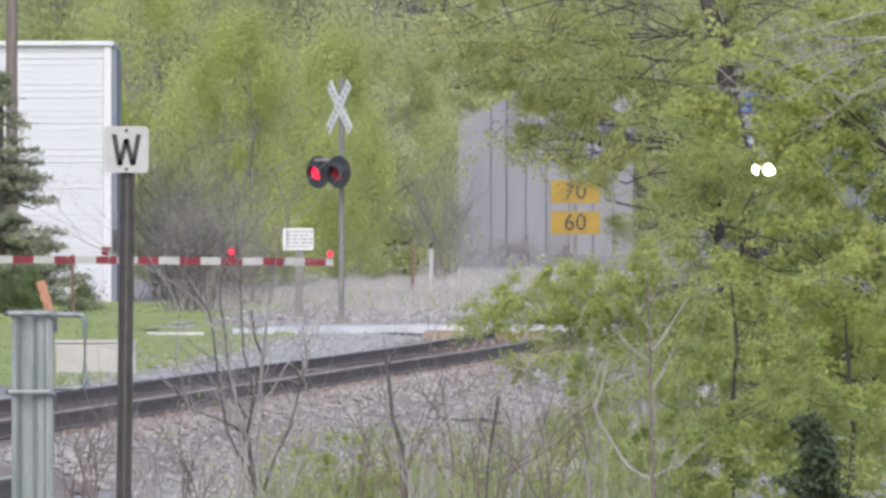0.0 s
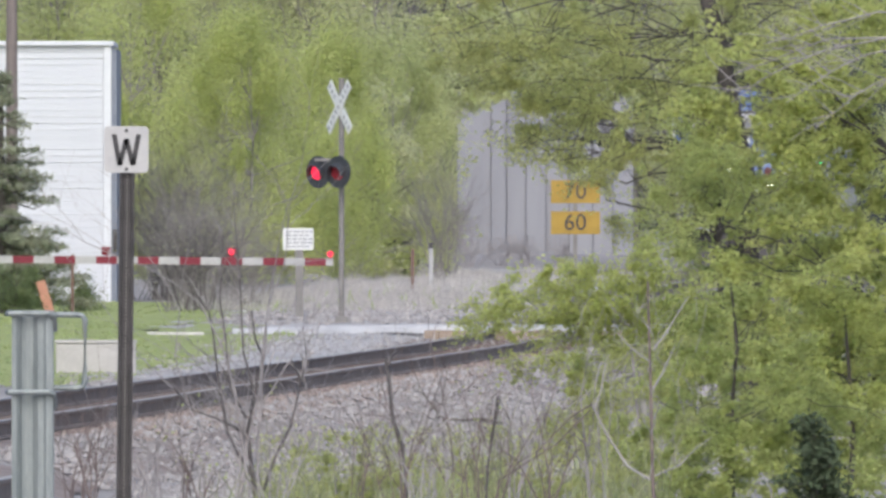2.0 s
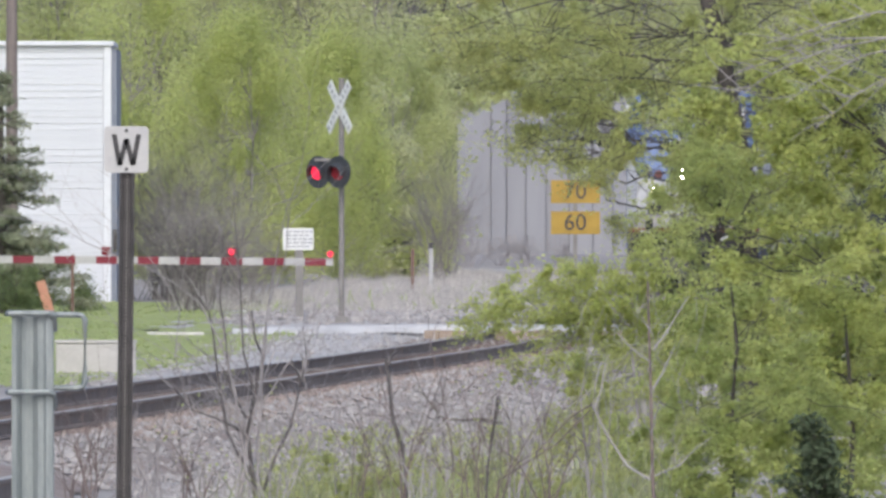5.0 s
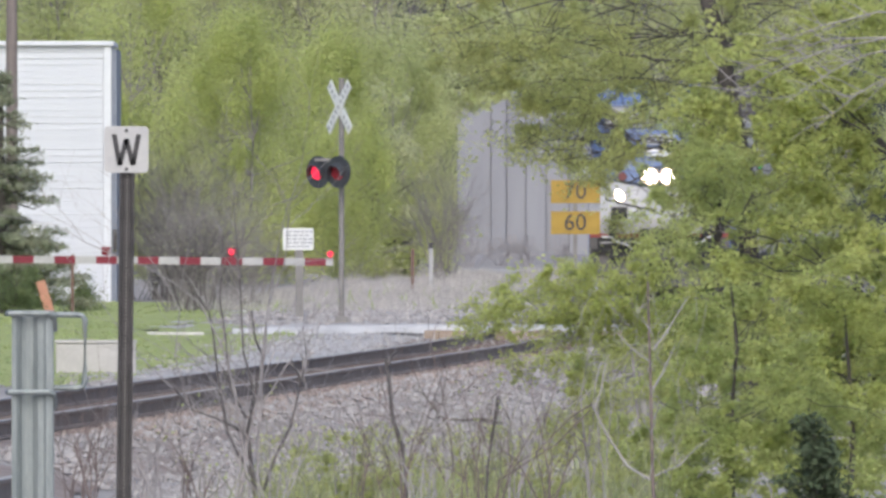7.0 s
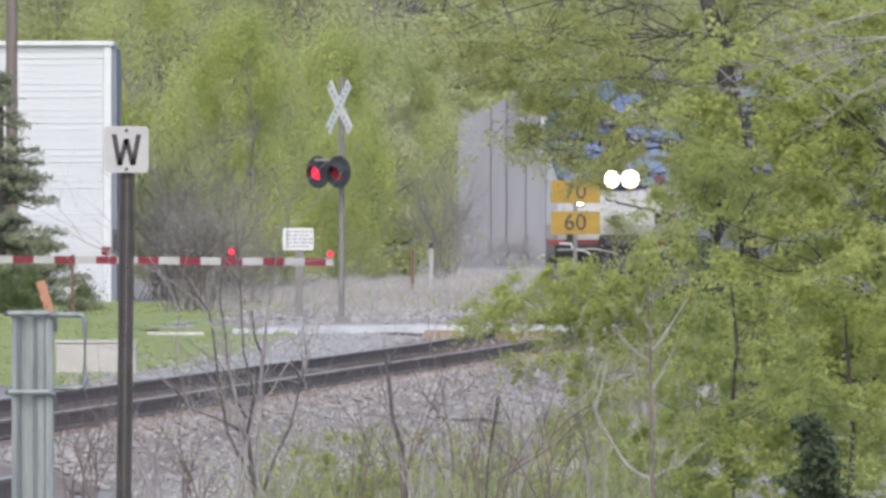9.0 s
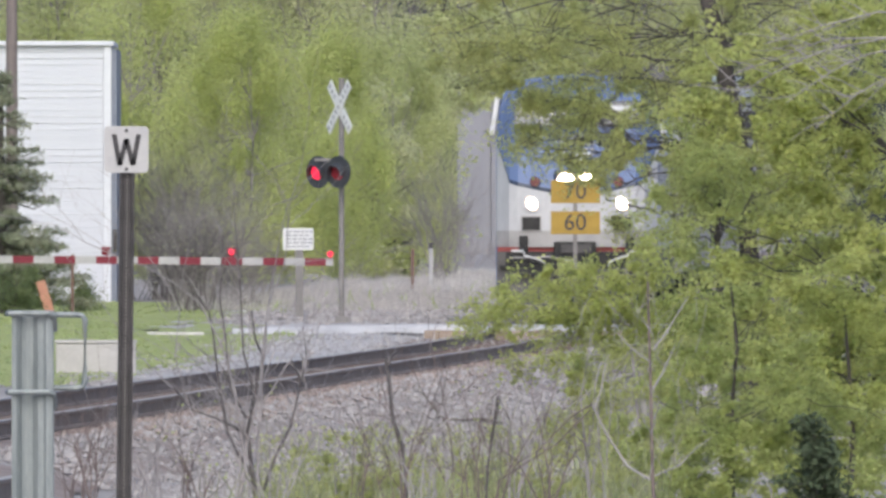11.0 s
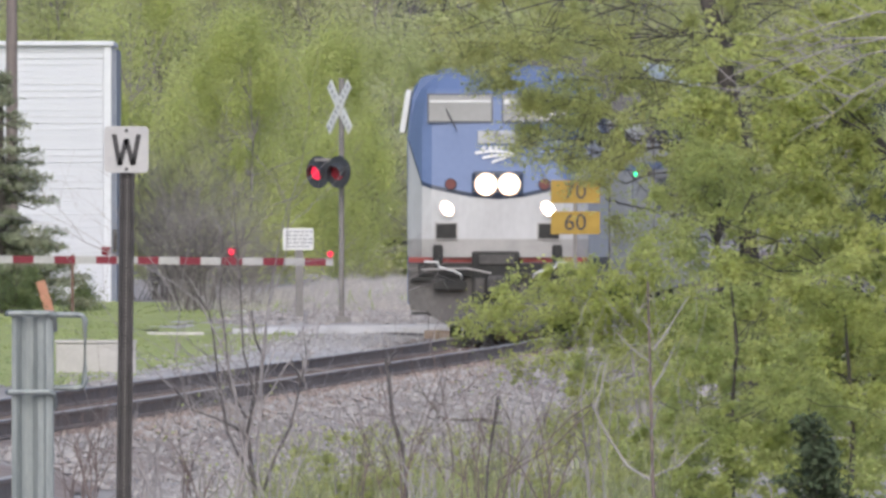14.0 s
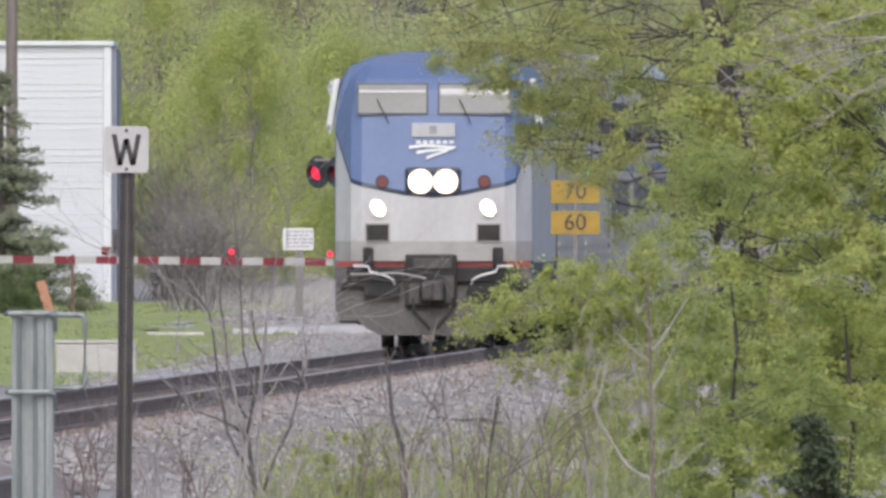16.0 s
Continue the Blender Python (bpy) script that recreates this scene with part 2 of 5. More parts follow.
def build_ground():
    """One sheet from behind the camera to the horizon, fine where it is seen near the track."""
    ys = [-400, -100, 0, 60] + [100 + 8 * i for i in range(180)] + [1600, 1900, 2500, 4500]
    us = [-2500, -600, -150, -60, -30, -20, -15] + [-12 + 0.4 * i for i in range(76)] + [20, 30, 60, 150, 600, 2500]
    vs, fs = [], []
    for y in ys:
        for u in us:
            x = track_x(min(max(y, 0), 1600)) + u
            vs.append((x, y, ground_z(x, y) if abs(u) < 18.5 and y < 1600 else rail_z(min(y, 1600)) - 0.4))
    w = len(us)
    for j in range(len(ys) - 1):
        for i in range(w - 1):
            fs.append((j * w + i, j * w + i + 1, (j + 1) * w + i + 1, (j + 1) * w + i))
    g = raw("ground", vs, fs, M_GRAVEL)
    for p in g.data.polygons:
        p.use_smooth = True
    tagged(g, "pale grey gravel ground along the railway", "ground", kind="structure")


build_ground()


def sheet(name, u0, u1, y0, y1, lift, material, label, cat, nx=10, ny=60, ragged=0.4):
    vs, fs = [], []
    for j in range(ny + 1):
        y = y0 + (y1 - y0) * j / ny
        for i in range(nx + 1):
            u = u0 + (u1 - u0) * i / nx
            if i in (0, nx):
                u += ragged * noise.noise(Vector((y * 0.13, i * 5.0, 1.0)))
            x = track_x(y) + u
            vs.append((x, y, ground_z(x, y) + lift))
    for j in range(ny):
        for i in range(nx):
            a = j * (nx + 1) + i
            fs.append((a, a + 1, a + nx + 2, a + nx + 1))
    return tagged(raw(name, vs, fs, material), label, cat, kind="structure")


sheet("ballast", -2.2, 2.6, 80, 1480, 0.012, M_BALLAST, "brownish grey crushed stone bed under the track", "ballast", 8, 400, 0.25)
sheet("gravel_strip", -4.3, -1.9, 575, 706, 0.016, M_PALEGRAVEL, "pale crushed gravel between the track and the lawn", "gravel", 6, 60, 0.3)
sheet("gravel_strip", -7.6, -2.3, 719, 1060, 0.016, M_PALEGRAVEL, "pale dusty gravel beyond the road", "gravel", 12, 60, 0.5)
sheet("lawn", -22, -4.1, 545, 703, 0.02, M_LAWN, "mown green lawn before the white building", "lawn", 30, 60, 0.5)
sheet("verge", -6.85, -5.45, 703.5, 742, 0.02, M_LAWN, "green grass verge where the road ends", "lawn", 6, 20, 0.3)
sheet("verge", -22, -6.9, 704.5, 846, 0.02, M_LAWN, "green grass verge beyond the road", "lawn", 30, 40, 1.2)


def build_road():
    """A pale road across the line, raised a little to the rail heads, with a concrete crossing panel between them."""
    vs, fs = [], []
    n = 40
    for i in range(n + 1):
        u = -5.4 + 16.4 * i / n
        for k, w in enumerate((-5.5, -5.0, 5.0, 5.5)):
            y = 712 + w + 0.35 * u + 1.6 * noise.noise(Vector((u * 0.9, k, 2)))
            x = track_x(712) + u
            top = rail_z(712) + 0.045 - 0.06 * smooth(2.5, 6, abs(u)) - (0.12 if k in (0, 3) else 0)
            top += 0.025 * noise.noise(Vector((u * 2.1, k, 8)))
            vs.append((x, y, top - (0.035 if 0.5 < abs(u) < 0.9 else 0)))
    for i in range(n):
        for k in range(3):
            a = i * 4 + k
            fs.append((a, a + 4, a + 5, a + 1))
    tagged(raw("road", vs, fs, M_ROAD), "pale concrete road crossing the railway line", "road", kind="structure")


build_road()


# ---- rails ----
RAIL = [(-0.07, -0.172), (0.07, -0.172), (0.07, -0.16), (0.012, -0.14), (0.012, -0.045), (0.036, -0.035), (0.036, -0.006), (0.026, 0.0), (-0.026, 0.0), (-0.036, -0.006), (-0.036, -0.035), (-0.012, -0.045), (-0.012, -0.14), (-0.07, -0.16)]


def build_rail(side, y0=80.0, y1=1480.0, u=None, z=0.0, step=10.0):
    bm = bmesh.new()
    rings = []
    y = y0
    off = 0.7525 * side if u is None else u
    while y <= y1 + 0.01:
        wob = 0.006 * noise.noise(Vector((0, y * 0.06, side * 4)))
        rings.append([bm.verts.new((track_x(y) + off + a + wob, y, rail_z(y) + z + b + wob)) for a, b in RAIL])
        y += step
    n = len(RAIL)
    for a, b in zip(rings, rings[1:]):
        for k in range(n):
            f = bm.faces.new((a[k], a[(k + 1) % n], b[(k + 1) % n], b[k]))
            f.material_index = 1 if k in (6, 7, 8) else 0
    bm.faces.new(rings[0])
    bm.faces.new(rings[-1][::-1])
    return part("rail", bm, [M_RAIL, M_RAILTOP])


track = empty("railway_track", Matrix(), "straight railway track of rusty rails on timber ties", "railway track", kind="structure")
for side in (-1, 1):
    build_rail(side).parent = track
spare = build_rail(1, 240.0, 292.0, 3.36, -0.02)
spare.name = "spare_rail"
tagged(spare, "spare rusty rail laid on the gravel beside the track", "rail")


# ---- foliage ----
def leaf_mesh(name, pts, size, material, parent, seed, label="", gaps=(), wide=0.34):
    """Small folded leaves at the given places, joined into one mesh."""
    r = np.random.RandomState(seed)
    p = np.asarray(pts, dtype=np.float64)
    # thin the leaves where the camera is to see through the crown
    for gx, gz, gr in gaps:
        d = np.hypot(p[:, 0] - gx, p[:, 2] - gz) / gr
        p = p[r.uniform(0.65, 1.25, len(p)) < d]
    n = len(p)
    w = r.normal(size=(n, 3)) * 0.55 + np.array((-0.1, -0.45, 0.62))
    w /= np.linalg.norm(w, axis=1)[:, None]
    u = np.cross(w, r.normal(size=(n, 3)))
    u /= np.linalg.norm(u, axis=1)[:, None]
    v = np.cross(w, u)
    s = (size * r.uniform(0.55, 1.35, n))[:, None]
    vs = np.empty((n, 4, 3))
    vs[:, 0] = p - u * s * 0.5
    vs[:, 1] = p + v * s * wide + w * s * 0.1
    vs[:, 2] = p + u * s * 0.5
    vs[:, 3] = p - v * s * wide + w * s * 0.1
    me = bpy.data.meshes.new(name)
    me.vertices.add(4 * n)
    me.vertices.foreach_set("co", vs.ravel())
    me.loops.add(4 * n)
    me.loops.foreach_set("vertex_index", np.arange(4 * n, dtype=np.int32))
    me.polygons.add(n)
    me.polygons.foreach_set("loop_start", np.arange(0, 4 * n, 4, dtype=np.int32))
    me.update()
    me.validate()
    me.materials.append(material)
    ob = new(name, me)
    ob.parent = parent
    return tagged(ob, label)


class Wood:
    """Collects tapered branches and links them as one mesh."""

    def __init__(self, seed):
        self.v, self.f, self.r = [], [], random.Random(seed)
        self.tips = []

    def limb(self, pts, r0, r1, seg=5):
        base = len(self.v)
        n = len(pts)
        for i, p in enumerate(pts):
            p = Vector(p)
            d = Vector(pts[min(i + 1, n - 1)]) - Vector(pts[max(i - 1, 0)])
            t = d.normalized().to_track_quat("Z", "Y").to_matrix()
            r = r0 + (r1 - r0) * i / (n - 1)
            for k in range(seg):
                a = k * 2 * math.pi / seg
                self.v.append(p + t @ Vector((r * math.cos(a), r * math.sin(a), 0)))
        for i in range(n - 1):
            for k in range(seg):
                a, b = base + i * seg + k, base + i * seg + (k + 1) % seg
                self.f.append((a, b, b + seg, a + seg))

    def wander(self, start, way, length, bend=0.18, steps=5, sag=0.0):
        p, d = Vector(start), Vector(way).normalized()
        pts = [p.copy()]
        for _ in range(steps):
            d = (d + Vector((self.r.gauss(0, bend), self.r.gauss(0, bend), self.r.gauss(0, bend) - sag))).normalized()
            p = p + d * (length / steps)
            pts.append(p.copy())
        return pts

    def spread(self, start, way, length, r, depth, kids=3, bend=0.18, sag=0.0, fork=0.75):
        pts = self.wander(start, way, length, bend, 5, sag)
        self.limb(pts, r, r * 0.45, 5 if r > 0.02 else 3)
        self.tips.append((pts[-1], depth))
        self.tips.append((pts[3], depth))
        if depth == 0:
            return
        for k in range(kids):
            i = self.r.randint(2, 5)
            d = (pts[i] - pts[i - 1]).normalized()
            side = Vector((self.r.gauss(0, 1), self.r.gauss(0, 1), self.r.gauss(0.25, 0.8))).normalized()
            self.spread(pts[i], d + side * fork, length * self.r.uniform(0.5, 0.75), r * 0.5, depth - 1, kids, bend, sag, fork)

    def done(self, name, material, parent, label=""):
        ob = raw(name, self.v, self.f, material, parent, label)
        for p in ob.data.polygons:
            p.use_smooth = True
        return ob


def tree(name, x, y, height, spread, leaf, n, size, seed, label, bark=None, trunk_r=0.12, low=0.15, clump=0.5, group="", lean=0.0, tall=1.0, clumps=None, z=None, cat="tree", plume=0.42):
    """A trunk with limbs reaching to clumps of leaves, uneven and gappy."""
    r = random.Random(seed)
    nr = np.random.RandomState(seed)
    zb = (ground_z(x, y) if z is None else z) - 0.05
    t = empty(name, pose(x, y, zb), label, cat, group)
    wd = Wood(seed)
    stem = [Vector((lean * k / 6 * height + r.gauss(0, 0.03) * height * 0.2, r.gauss(0, 0.02) * height * 0.2, k / 6 * height * 0.86)) for k in range(7)]
    stem[0] = Vector((0, 0, 0))
    wd.limb(stem, trunk_r, trunk_r * 0.25, 7)
    k = clumps or max(10, int(spread * height * 2.2))
    pts = []
    for i in range(k):
        h = r.uniform(low, 1.0)
        wide = spread * math.sin(math.pi * min(1, 0.12 + 0.80 * (h - low * 0.6) / (1.0 - low * 0.6))) ** 0.6
        a, q = r.uniform(0, 2 * math.pi), math.sqrt(r.uniform(0.02, 1)) * r.uniform(0.75, 1.15)
        c = Vector((lean * h * height + wide * q * math.cos(a), wide * q * math.sin(a), h * height * tall))
        b = stem[min(6, max(1, int(h * 5.5)))]
        mid = b.lerp(c, 0.5) + Vector((0, 0, -0.06 * height * r.random()))
        wd.limb([b, b.lerp(mid, 0.6), mid, mid.lerp(c, 0.6), c], trunk_r * 0.28, trunk_r * 0.06, 4)
        m = int(n / k * r.uniform(0.4, 1.6))
        cr = clump * r.uniform(0.5, 1.3)
        g = nr.normal(size=(m, 3)) * (cr * 0.55, cr * 0.55, cr * plume)
        pts.append(g + np.array(c))
        for _ in range(2):
            e = c + Vector((r.gauss(0, cr * 0.7), r.gauss(0, cr * 0.7), r.gauss(0, cr * 0.6)))
            wd.limb([c, c.lerp(e, 0.5) + Vector((0, 0, 0.05)), e], trunk_r * 0.07, trunk_r * 0.03, 3)
    wd.done("trunk", bark or M_BARK, t)
    leaf_mesh("crown", np.concatenate(pts), size, leaf, t, seed + 1)
    return t


def bare_bush(name, x, y, height, spread, seed, label, stems=9, depth=3, kids=3, bark=None, r=0.02, leaves=0, leaf=None, size=0.05, z=None, group="", upright=1.6, cat="shrub"):
    """Many thin stems that fork into twigs, with few or no leaves."""
    zb = (ground_z(x, y) if z is None else z) - 0.04
    t = empty(name, pose(x, y, zb), label, cat, group)
    wd = Wood(seed)
    for _ in range(stems):
        a = wd.r.uniform(0, 2 * math.pi)
        q = wd.r.uniform(0, 0.35) * spread
        way = (wd.r.gauss(0, 0.55) * spread / height * 1.6, wd.r.gauss(0, 0.4), upright)
        ln, thick = height * wd.r.uniform(0.4, 0.66), r * wd.r.uniform(0.6, 1.2)
        pts = wd.wander((q * math.cos(a), q * math.sin(a), 0), way, ln, 0.12)
        main = Wood(seed)
        main.limb(pts, thick, thick * 0.45, 5)
        main.done("stem", bark or M_TWIG, t)
        for _ in range(kids):
            i = wd.r.randint(2, 5)
            side = Vector((wd.r.gauss(0, 1), wd.r.gauss(0, 1), wd.r.gauss(0.25, 0.8))).normalized()
            wd.spread(pts[i], (pts[i] - pts[i - 1]).normalized() + side * 0.75, ln * wd.r.uniform(0.5, 0.75), thick * 0.5, depth - 1, kids, 0.12)
    tagged(wd.done("twig", bark or M_TWIG, t), kind="stuff")
    if leaves:
        nr = np.random.RandomState(seed)
        tp = np.array([p for p, d in wd.tips])
        pts = tp[nr.randint(0, len(tp), leaves)] + nr.normal(size=(leaves, 3)) * height * 0.03
        leaf_mesh("foliage", pts, size, leaf, t, seed + 1)
    return t


# far wood that closes the view
def build_far_wood():
    r = random.Random(4)
    kinds = ((M_LEAF_FAR, "spring-green broadleaf tree in the wood beyond the crossing"), (M_LEAF_OLIVE, "olive-green budding broadleaf tree in the far wood"))
    k = 0
    for y, x0, x1, step, h in ((1035, -13.5, -0.6, 2.0, 10.5), (1300, -17, 10.0, 2.6, 13.5), (1430, 8, 13.6, 2.4, 15), (1540, -22, 24, 3.4, 18)):
        x = x0
        while x <= x1:
            m, lab = kinds[r.random() < 0.42]
            tree("far_tree", x + r.uniform(-0.4, 0.4), y + r.uniform(-14, 14), h * r.uniform(0.85, 1.15), step * r.uniform(0.75, 1.05), m, 20000, 0.11, 100 + k, lab, bark=M_TWIG, clump=0.85, trunk_r=0.09, low=0.03, group="trees of the far wood", clumps=70)
            k += 1
            x += step


build_far_wood()
tree("willow", -4.5, 955, 6.0, 2.5, M_LEAF_WILLOW, 90000, 0.058, 31, "bright yellow-green willow in young leaf behind the crossing", bark=M_TWIG, trunk_r=0.05, plume=1.3, clump=0.34, low=0.05, clumps=80)
tree("willow", -2.9, 975, 5.6, 1.8, M_LEAF_WILLOW, 70000, 0.058, 33, "bright yellow-green willow in young leaf behind the crossing", bark=M_TWIG, trunk_r=0.05, plume=1.3, clump=0.34, low=0.05, clumps=60)
tree("willow", -7.6, 990, 7.6, 2.2, M_LEAF_WILLOW, 48000, 0.065, 35, "tall yellow-green willow behind the white building", bark=M_TWIG, trunk_r=0.06, plume=1.0, clump=0.5, low=0.05, clumps=60)
tree("willow", -1.2, 1000, 5.6, 1.7, M_LEAF_FAR, 52000, 0.06, 36, "spring-green willow at the edge of the wood", bark=M_TWIG, trunk_r=0.06, plume=0.8, clump=0.45, low=0.05, clumps=60)
tree("bush", -1.15, 985, 2.0, 1.2, M_LEAF_WILLOW, 14000, 0.055, 37, "rounded green bush at the edge of the wood", clump=0.35, low=0.02, trunk_r=0.05, clumps=40, cat="bush")
tree("bush", -1.7, 985, 4.6, 1.3, M_LEAF_OLIVE, 6000, 0.12, 39, "olive-green bush at the edge of the wood", clump=0.45, low=0.02, trunk_r=0.06, clumps=45, cat="bush")
for k, (x, y, h) in enumerate(((-5.5, 856, 3.2), (-5.1, 806, 2.8), (-4.6, 810, 2.7), (-4.85, 800, 2.1), (-4.2, 806, 1.9), (-5.35, 800, 1.5), (-5.95, 866, 3.5), (-4.9, 835, 3.1), (-3.9, 830, 1.6), (-6.15, 862, 1.7), (-5.75, 858, 1.9), (-5.3, 845, 1.7))):
    bare_bush("bare_shrub", x, y, h, 1.1, 50 + k, "leafless grey-brown shrub of dense twigs beside the building", 15, 3, 4, bark=M_SHRUBTWIG if k % 3 else M_DARKTWIG, r=0.017, group="leafless shrubs", leaves=90, leaf=M_LEAF_OLIVE, size=0.05)
for k, (x, y, h) in enumerate(((-0.15, 960, 2.3), (0.1, 985, 2.9), (-0.05, 1010, 2.2))):
    bare_bush("bare_shrub", x, y, h, 0.7, 60 + k, "leafless dark grey shrub at the edge of the wood", 9, 3, 4, bark=M_SHRUBTWIG, r=0.02, group="leafless shrubs")

for k, (x, y, h, w) in enumerate(((-1.4, 1025, 1.0, 0.6), (-2.5, 1028, 1.3, 0.8), (-3.5, 1024, 1.4, 0.8), (-4.5, 1026, 1.2, 0.8), (-5.6, 1027, 1.3, 0.8))):
    tree("bush", x, y, h, w, M_LEAF_FAR if k % 2 else M_LEAF_OLIVE, 4000, 0.065, 420 + k, "low green bush at the foot of the wood", clump=0.3, low=0.0, trunk_r=0.03, clumps=26, cat="bush")
for k, (x, y, h) in enumerate(((0.7, 1085, 0.8), (1.5, 1090, 0.7), (2.3, 1080, 0.8), (3.2, 1088, 0.7), (0.2, 1050, 0.7))):
    bare_bush("bare_shrub", x, y, h * 1.4, 0.8, 440 + k, "low leafless grey shrub before the grey shed", 16, 2, 4, r=0.012, group="leafless shrubs")

# trees and shrubs between the camera and the crossing
def bough_tree(name, x, y, stem, shapes, leaf, n, size, seed, label, bark=None, trunk_r=0.1, clump=0.3, clumps=80, deep=1.2, cat="tree", gaps=(), group=""):
    """A tree whose limbs reach into the given ellipses (centre, half sizes, share) of its crown; stem: its line as (offset, height)."""
    r, nr = random.Random(seed), np.random.RandomState(seed)
    zb = ground_z(x, y) - 0.05
    t = empty(name, pose(x, y, zb), label, cat, group)
    wd = Wood(seed)
    line = [Vector((a, r.gauss(0, 0.05), b)) for a, b in stem]
    line[0] = Vector((stem[0][0], 0, 0))
    wd.limb(line, trunk_r, trunk_r * 0.35, 8)
    pts, total = [], sum(s[4] for s in shapes)
    for cx, cz, rx, rz, share in shapes:
        k = max(3, int(clumps * share / total))
        nodes = []
        for _ in range(max(2, k // 14)):
            a, q = r.uniform(0, 2 * math.pi), r.uniform(0.5, 1.0)
            e = Vector((cx - x + rx * q * math.cos(a), r.uniform(-deep, deep), cz - zb + rz * q * math.sin(a)))
            b = min(line[1:], key=lambda p: (p - e).length + max(0, p.z - e.z) * 1.2)
            limb = [b.lerp(e, f / 7) + Vector((0, 0, 0.10 * (e - b).length * math.sin(f / 7 * 3.14))) + Vector((r.gauss(0, 0.035), r.gauss(0, 0.05), r.gauss(0, 0.035))) * (0 < f < 7) for f in range(8)]
            wd.limb(limb, min(0.011, trunk_r * 0.16), min(0.004, trunk_r * 0.05), 5)
            nodes += limb[2:]
        for _ in range(k):
            a, q = r.uniform(0, 2 * math.pi), math.sqrt(r.random())
            c = Vector((cx - x + rx * q * math.cos(a), r.uniform(-deep, deep), cz - zb + rz * q * math.sin(a)))
            b = min(nodes, key=lambda p: (p - c).length)
            mid = b.lerp(c, 0.5) + Vector((r.gauss(0, 0.03), 0, r.gauss(0.03, 0.04)))
            wd.limb([b, mid, c], trunk_r * 0.04, trunk_r * 0.02, 4)
            cr = clump * r.uniform(0.45, 1.3)
            for _ in range(5):
                e = c + Vector((r.gauss(0, cr * 0.8), r.gauss(0, cr * 0.6), r.gauss(-0.1 * cr, cr * 0.5)))
                wd.limb([c, c.lerp(e, 0.5) + Vector((0, 0, 0.15 * cr)), e], trunk_r * 0.03, trunk_r * 0.015, 3)
                m = int(n / (5.0 * k) * share / total * r.uniform(0.4, 1.6))
                f = nr.uniform(0.2, 1.1, (m, 1))
                pts.append(np.array(c) * (1 - f) + np.array(e) * f + nr.normal(size=(m, 3)) * (cr * 0.22, cr * 0.22, cr * 0.16))
    wd.done("trunk", bark or M_BARK, t)
    leaf_mesh("crown", np.concatenate(pts), size, leaf, t, seed + 1, gaps=[(a - x, b - zb, c) for a, b, c in gaps])
    return t


SIGHT_SLOPE = 0.00795      # slope of the camera's line to the far headlight; leaves are cleared along it
# gaps in these crowns fit the camera's view of lamps, train and trunk
hanging = bough_tree("roadside_tree", 3.25, 430, [(0, 0), (0.03, 1.6), (-0.08, 3.0), (-0.32, 4.3), (-0.62, 5.4), (-0.8, 6.6)],
           [(1.35, 3.75, 1.5, 0.75, 3.0), (0.5, 4.0, 1.0, 0.55, 1.2), (1.5, 2.75, 0.95, 0.6, 1.6), (2.5, 3.3, 0.8, 1.2, 2.4), (2.3, 2.2, 0.7, 0.6, 1.0), (3.6, 2.4, 0.9, 1.9, 2.5), (3.6, 3.9, 0.95, 0.75, 2.2), (1.0, 2.7, 0.45, 0.45, 0.5), (3.0, 3.0, 0.45, 0.7, 1.2), (2.95, 2.3, 0.4, 0.4, 1.6), (3.35, 2.05, 0.45, 0.25, 0.8), (3.6, 2.6, 0.35, 0.35, 0.6), (1.3, 2.8, 0.5, 0.4, 1.1), (1.7, 2.65, 0.35, 0.25, 0.6)],
           M_LEAF_HANG, 86000, 0.037, 71, "broadleaf tree with a dark leaning trunk beside the track", trunk_r=0.15, clump=0.3, clumps=210, deep=2.0, gaps=[(SIGHT_SLOPE * 430, 2.39, 0.075), (2.27, 2.34, 0.12), (1.96, 2.31, 0.14), (2.1, 2.15, 0.1), (3.0, 3.38, 0.15), (2.8, 3.9, 0.12), (2.72, 4.15, 0.12), (3.14, 3.15, 0.12), (3.2, 2.92, 0.11), (3.24, 2.68, 0.1), (3.26, 2.15, 0.09), (0.00765 * 430, 2.385, 0.06), (2.0, 2.75, 0.11), (1.72, 2.85, 0.12), (1.86, 3.08, 0.1), (2.22, 2.66, 0.09), (1.6, 2.6, 0.1), (2.95, 4.0, 0.1), (3.01, 3.72, 0.1), (3.1, 3.42, 0.1)])


def long_limbs(tree_, lines):
    """Crooked dark boughs from a tree's trunk; each line runs from the tip inwards as (place across, height)."""
    base = tree_.matrix_basis.translation
    r = random.Random(17)
    for pts, r0, r1 in lines:
        w = Wood(18)
        p = [Vector((a - base.x, -0.9 + 0.9 * k / (len(pts) - 1) + r.gauss(0, 0.03), b - base.z)) for k, (a, b) in enumerate(pts)]
        fine = []
        for u, v in zip(p, p[1:]):
            fine += [u.lerp(v, f / 3) + Vector((0, 0, r.gauss(0, 0.008))) for f in range(3)]
        w.limb(fine + [p[-1]], r0, r1, 6)
        w.done("bough", M_BARK, tree_)


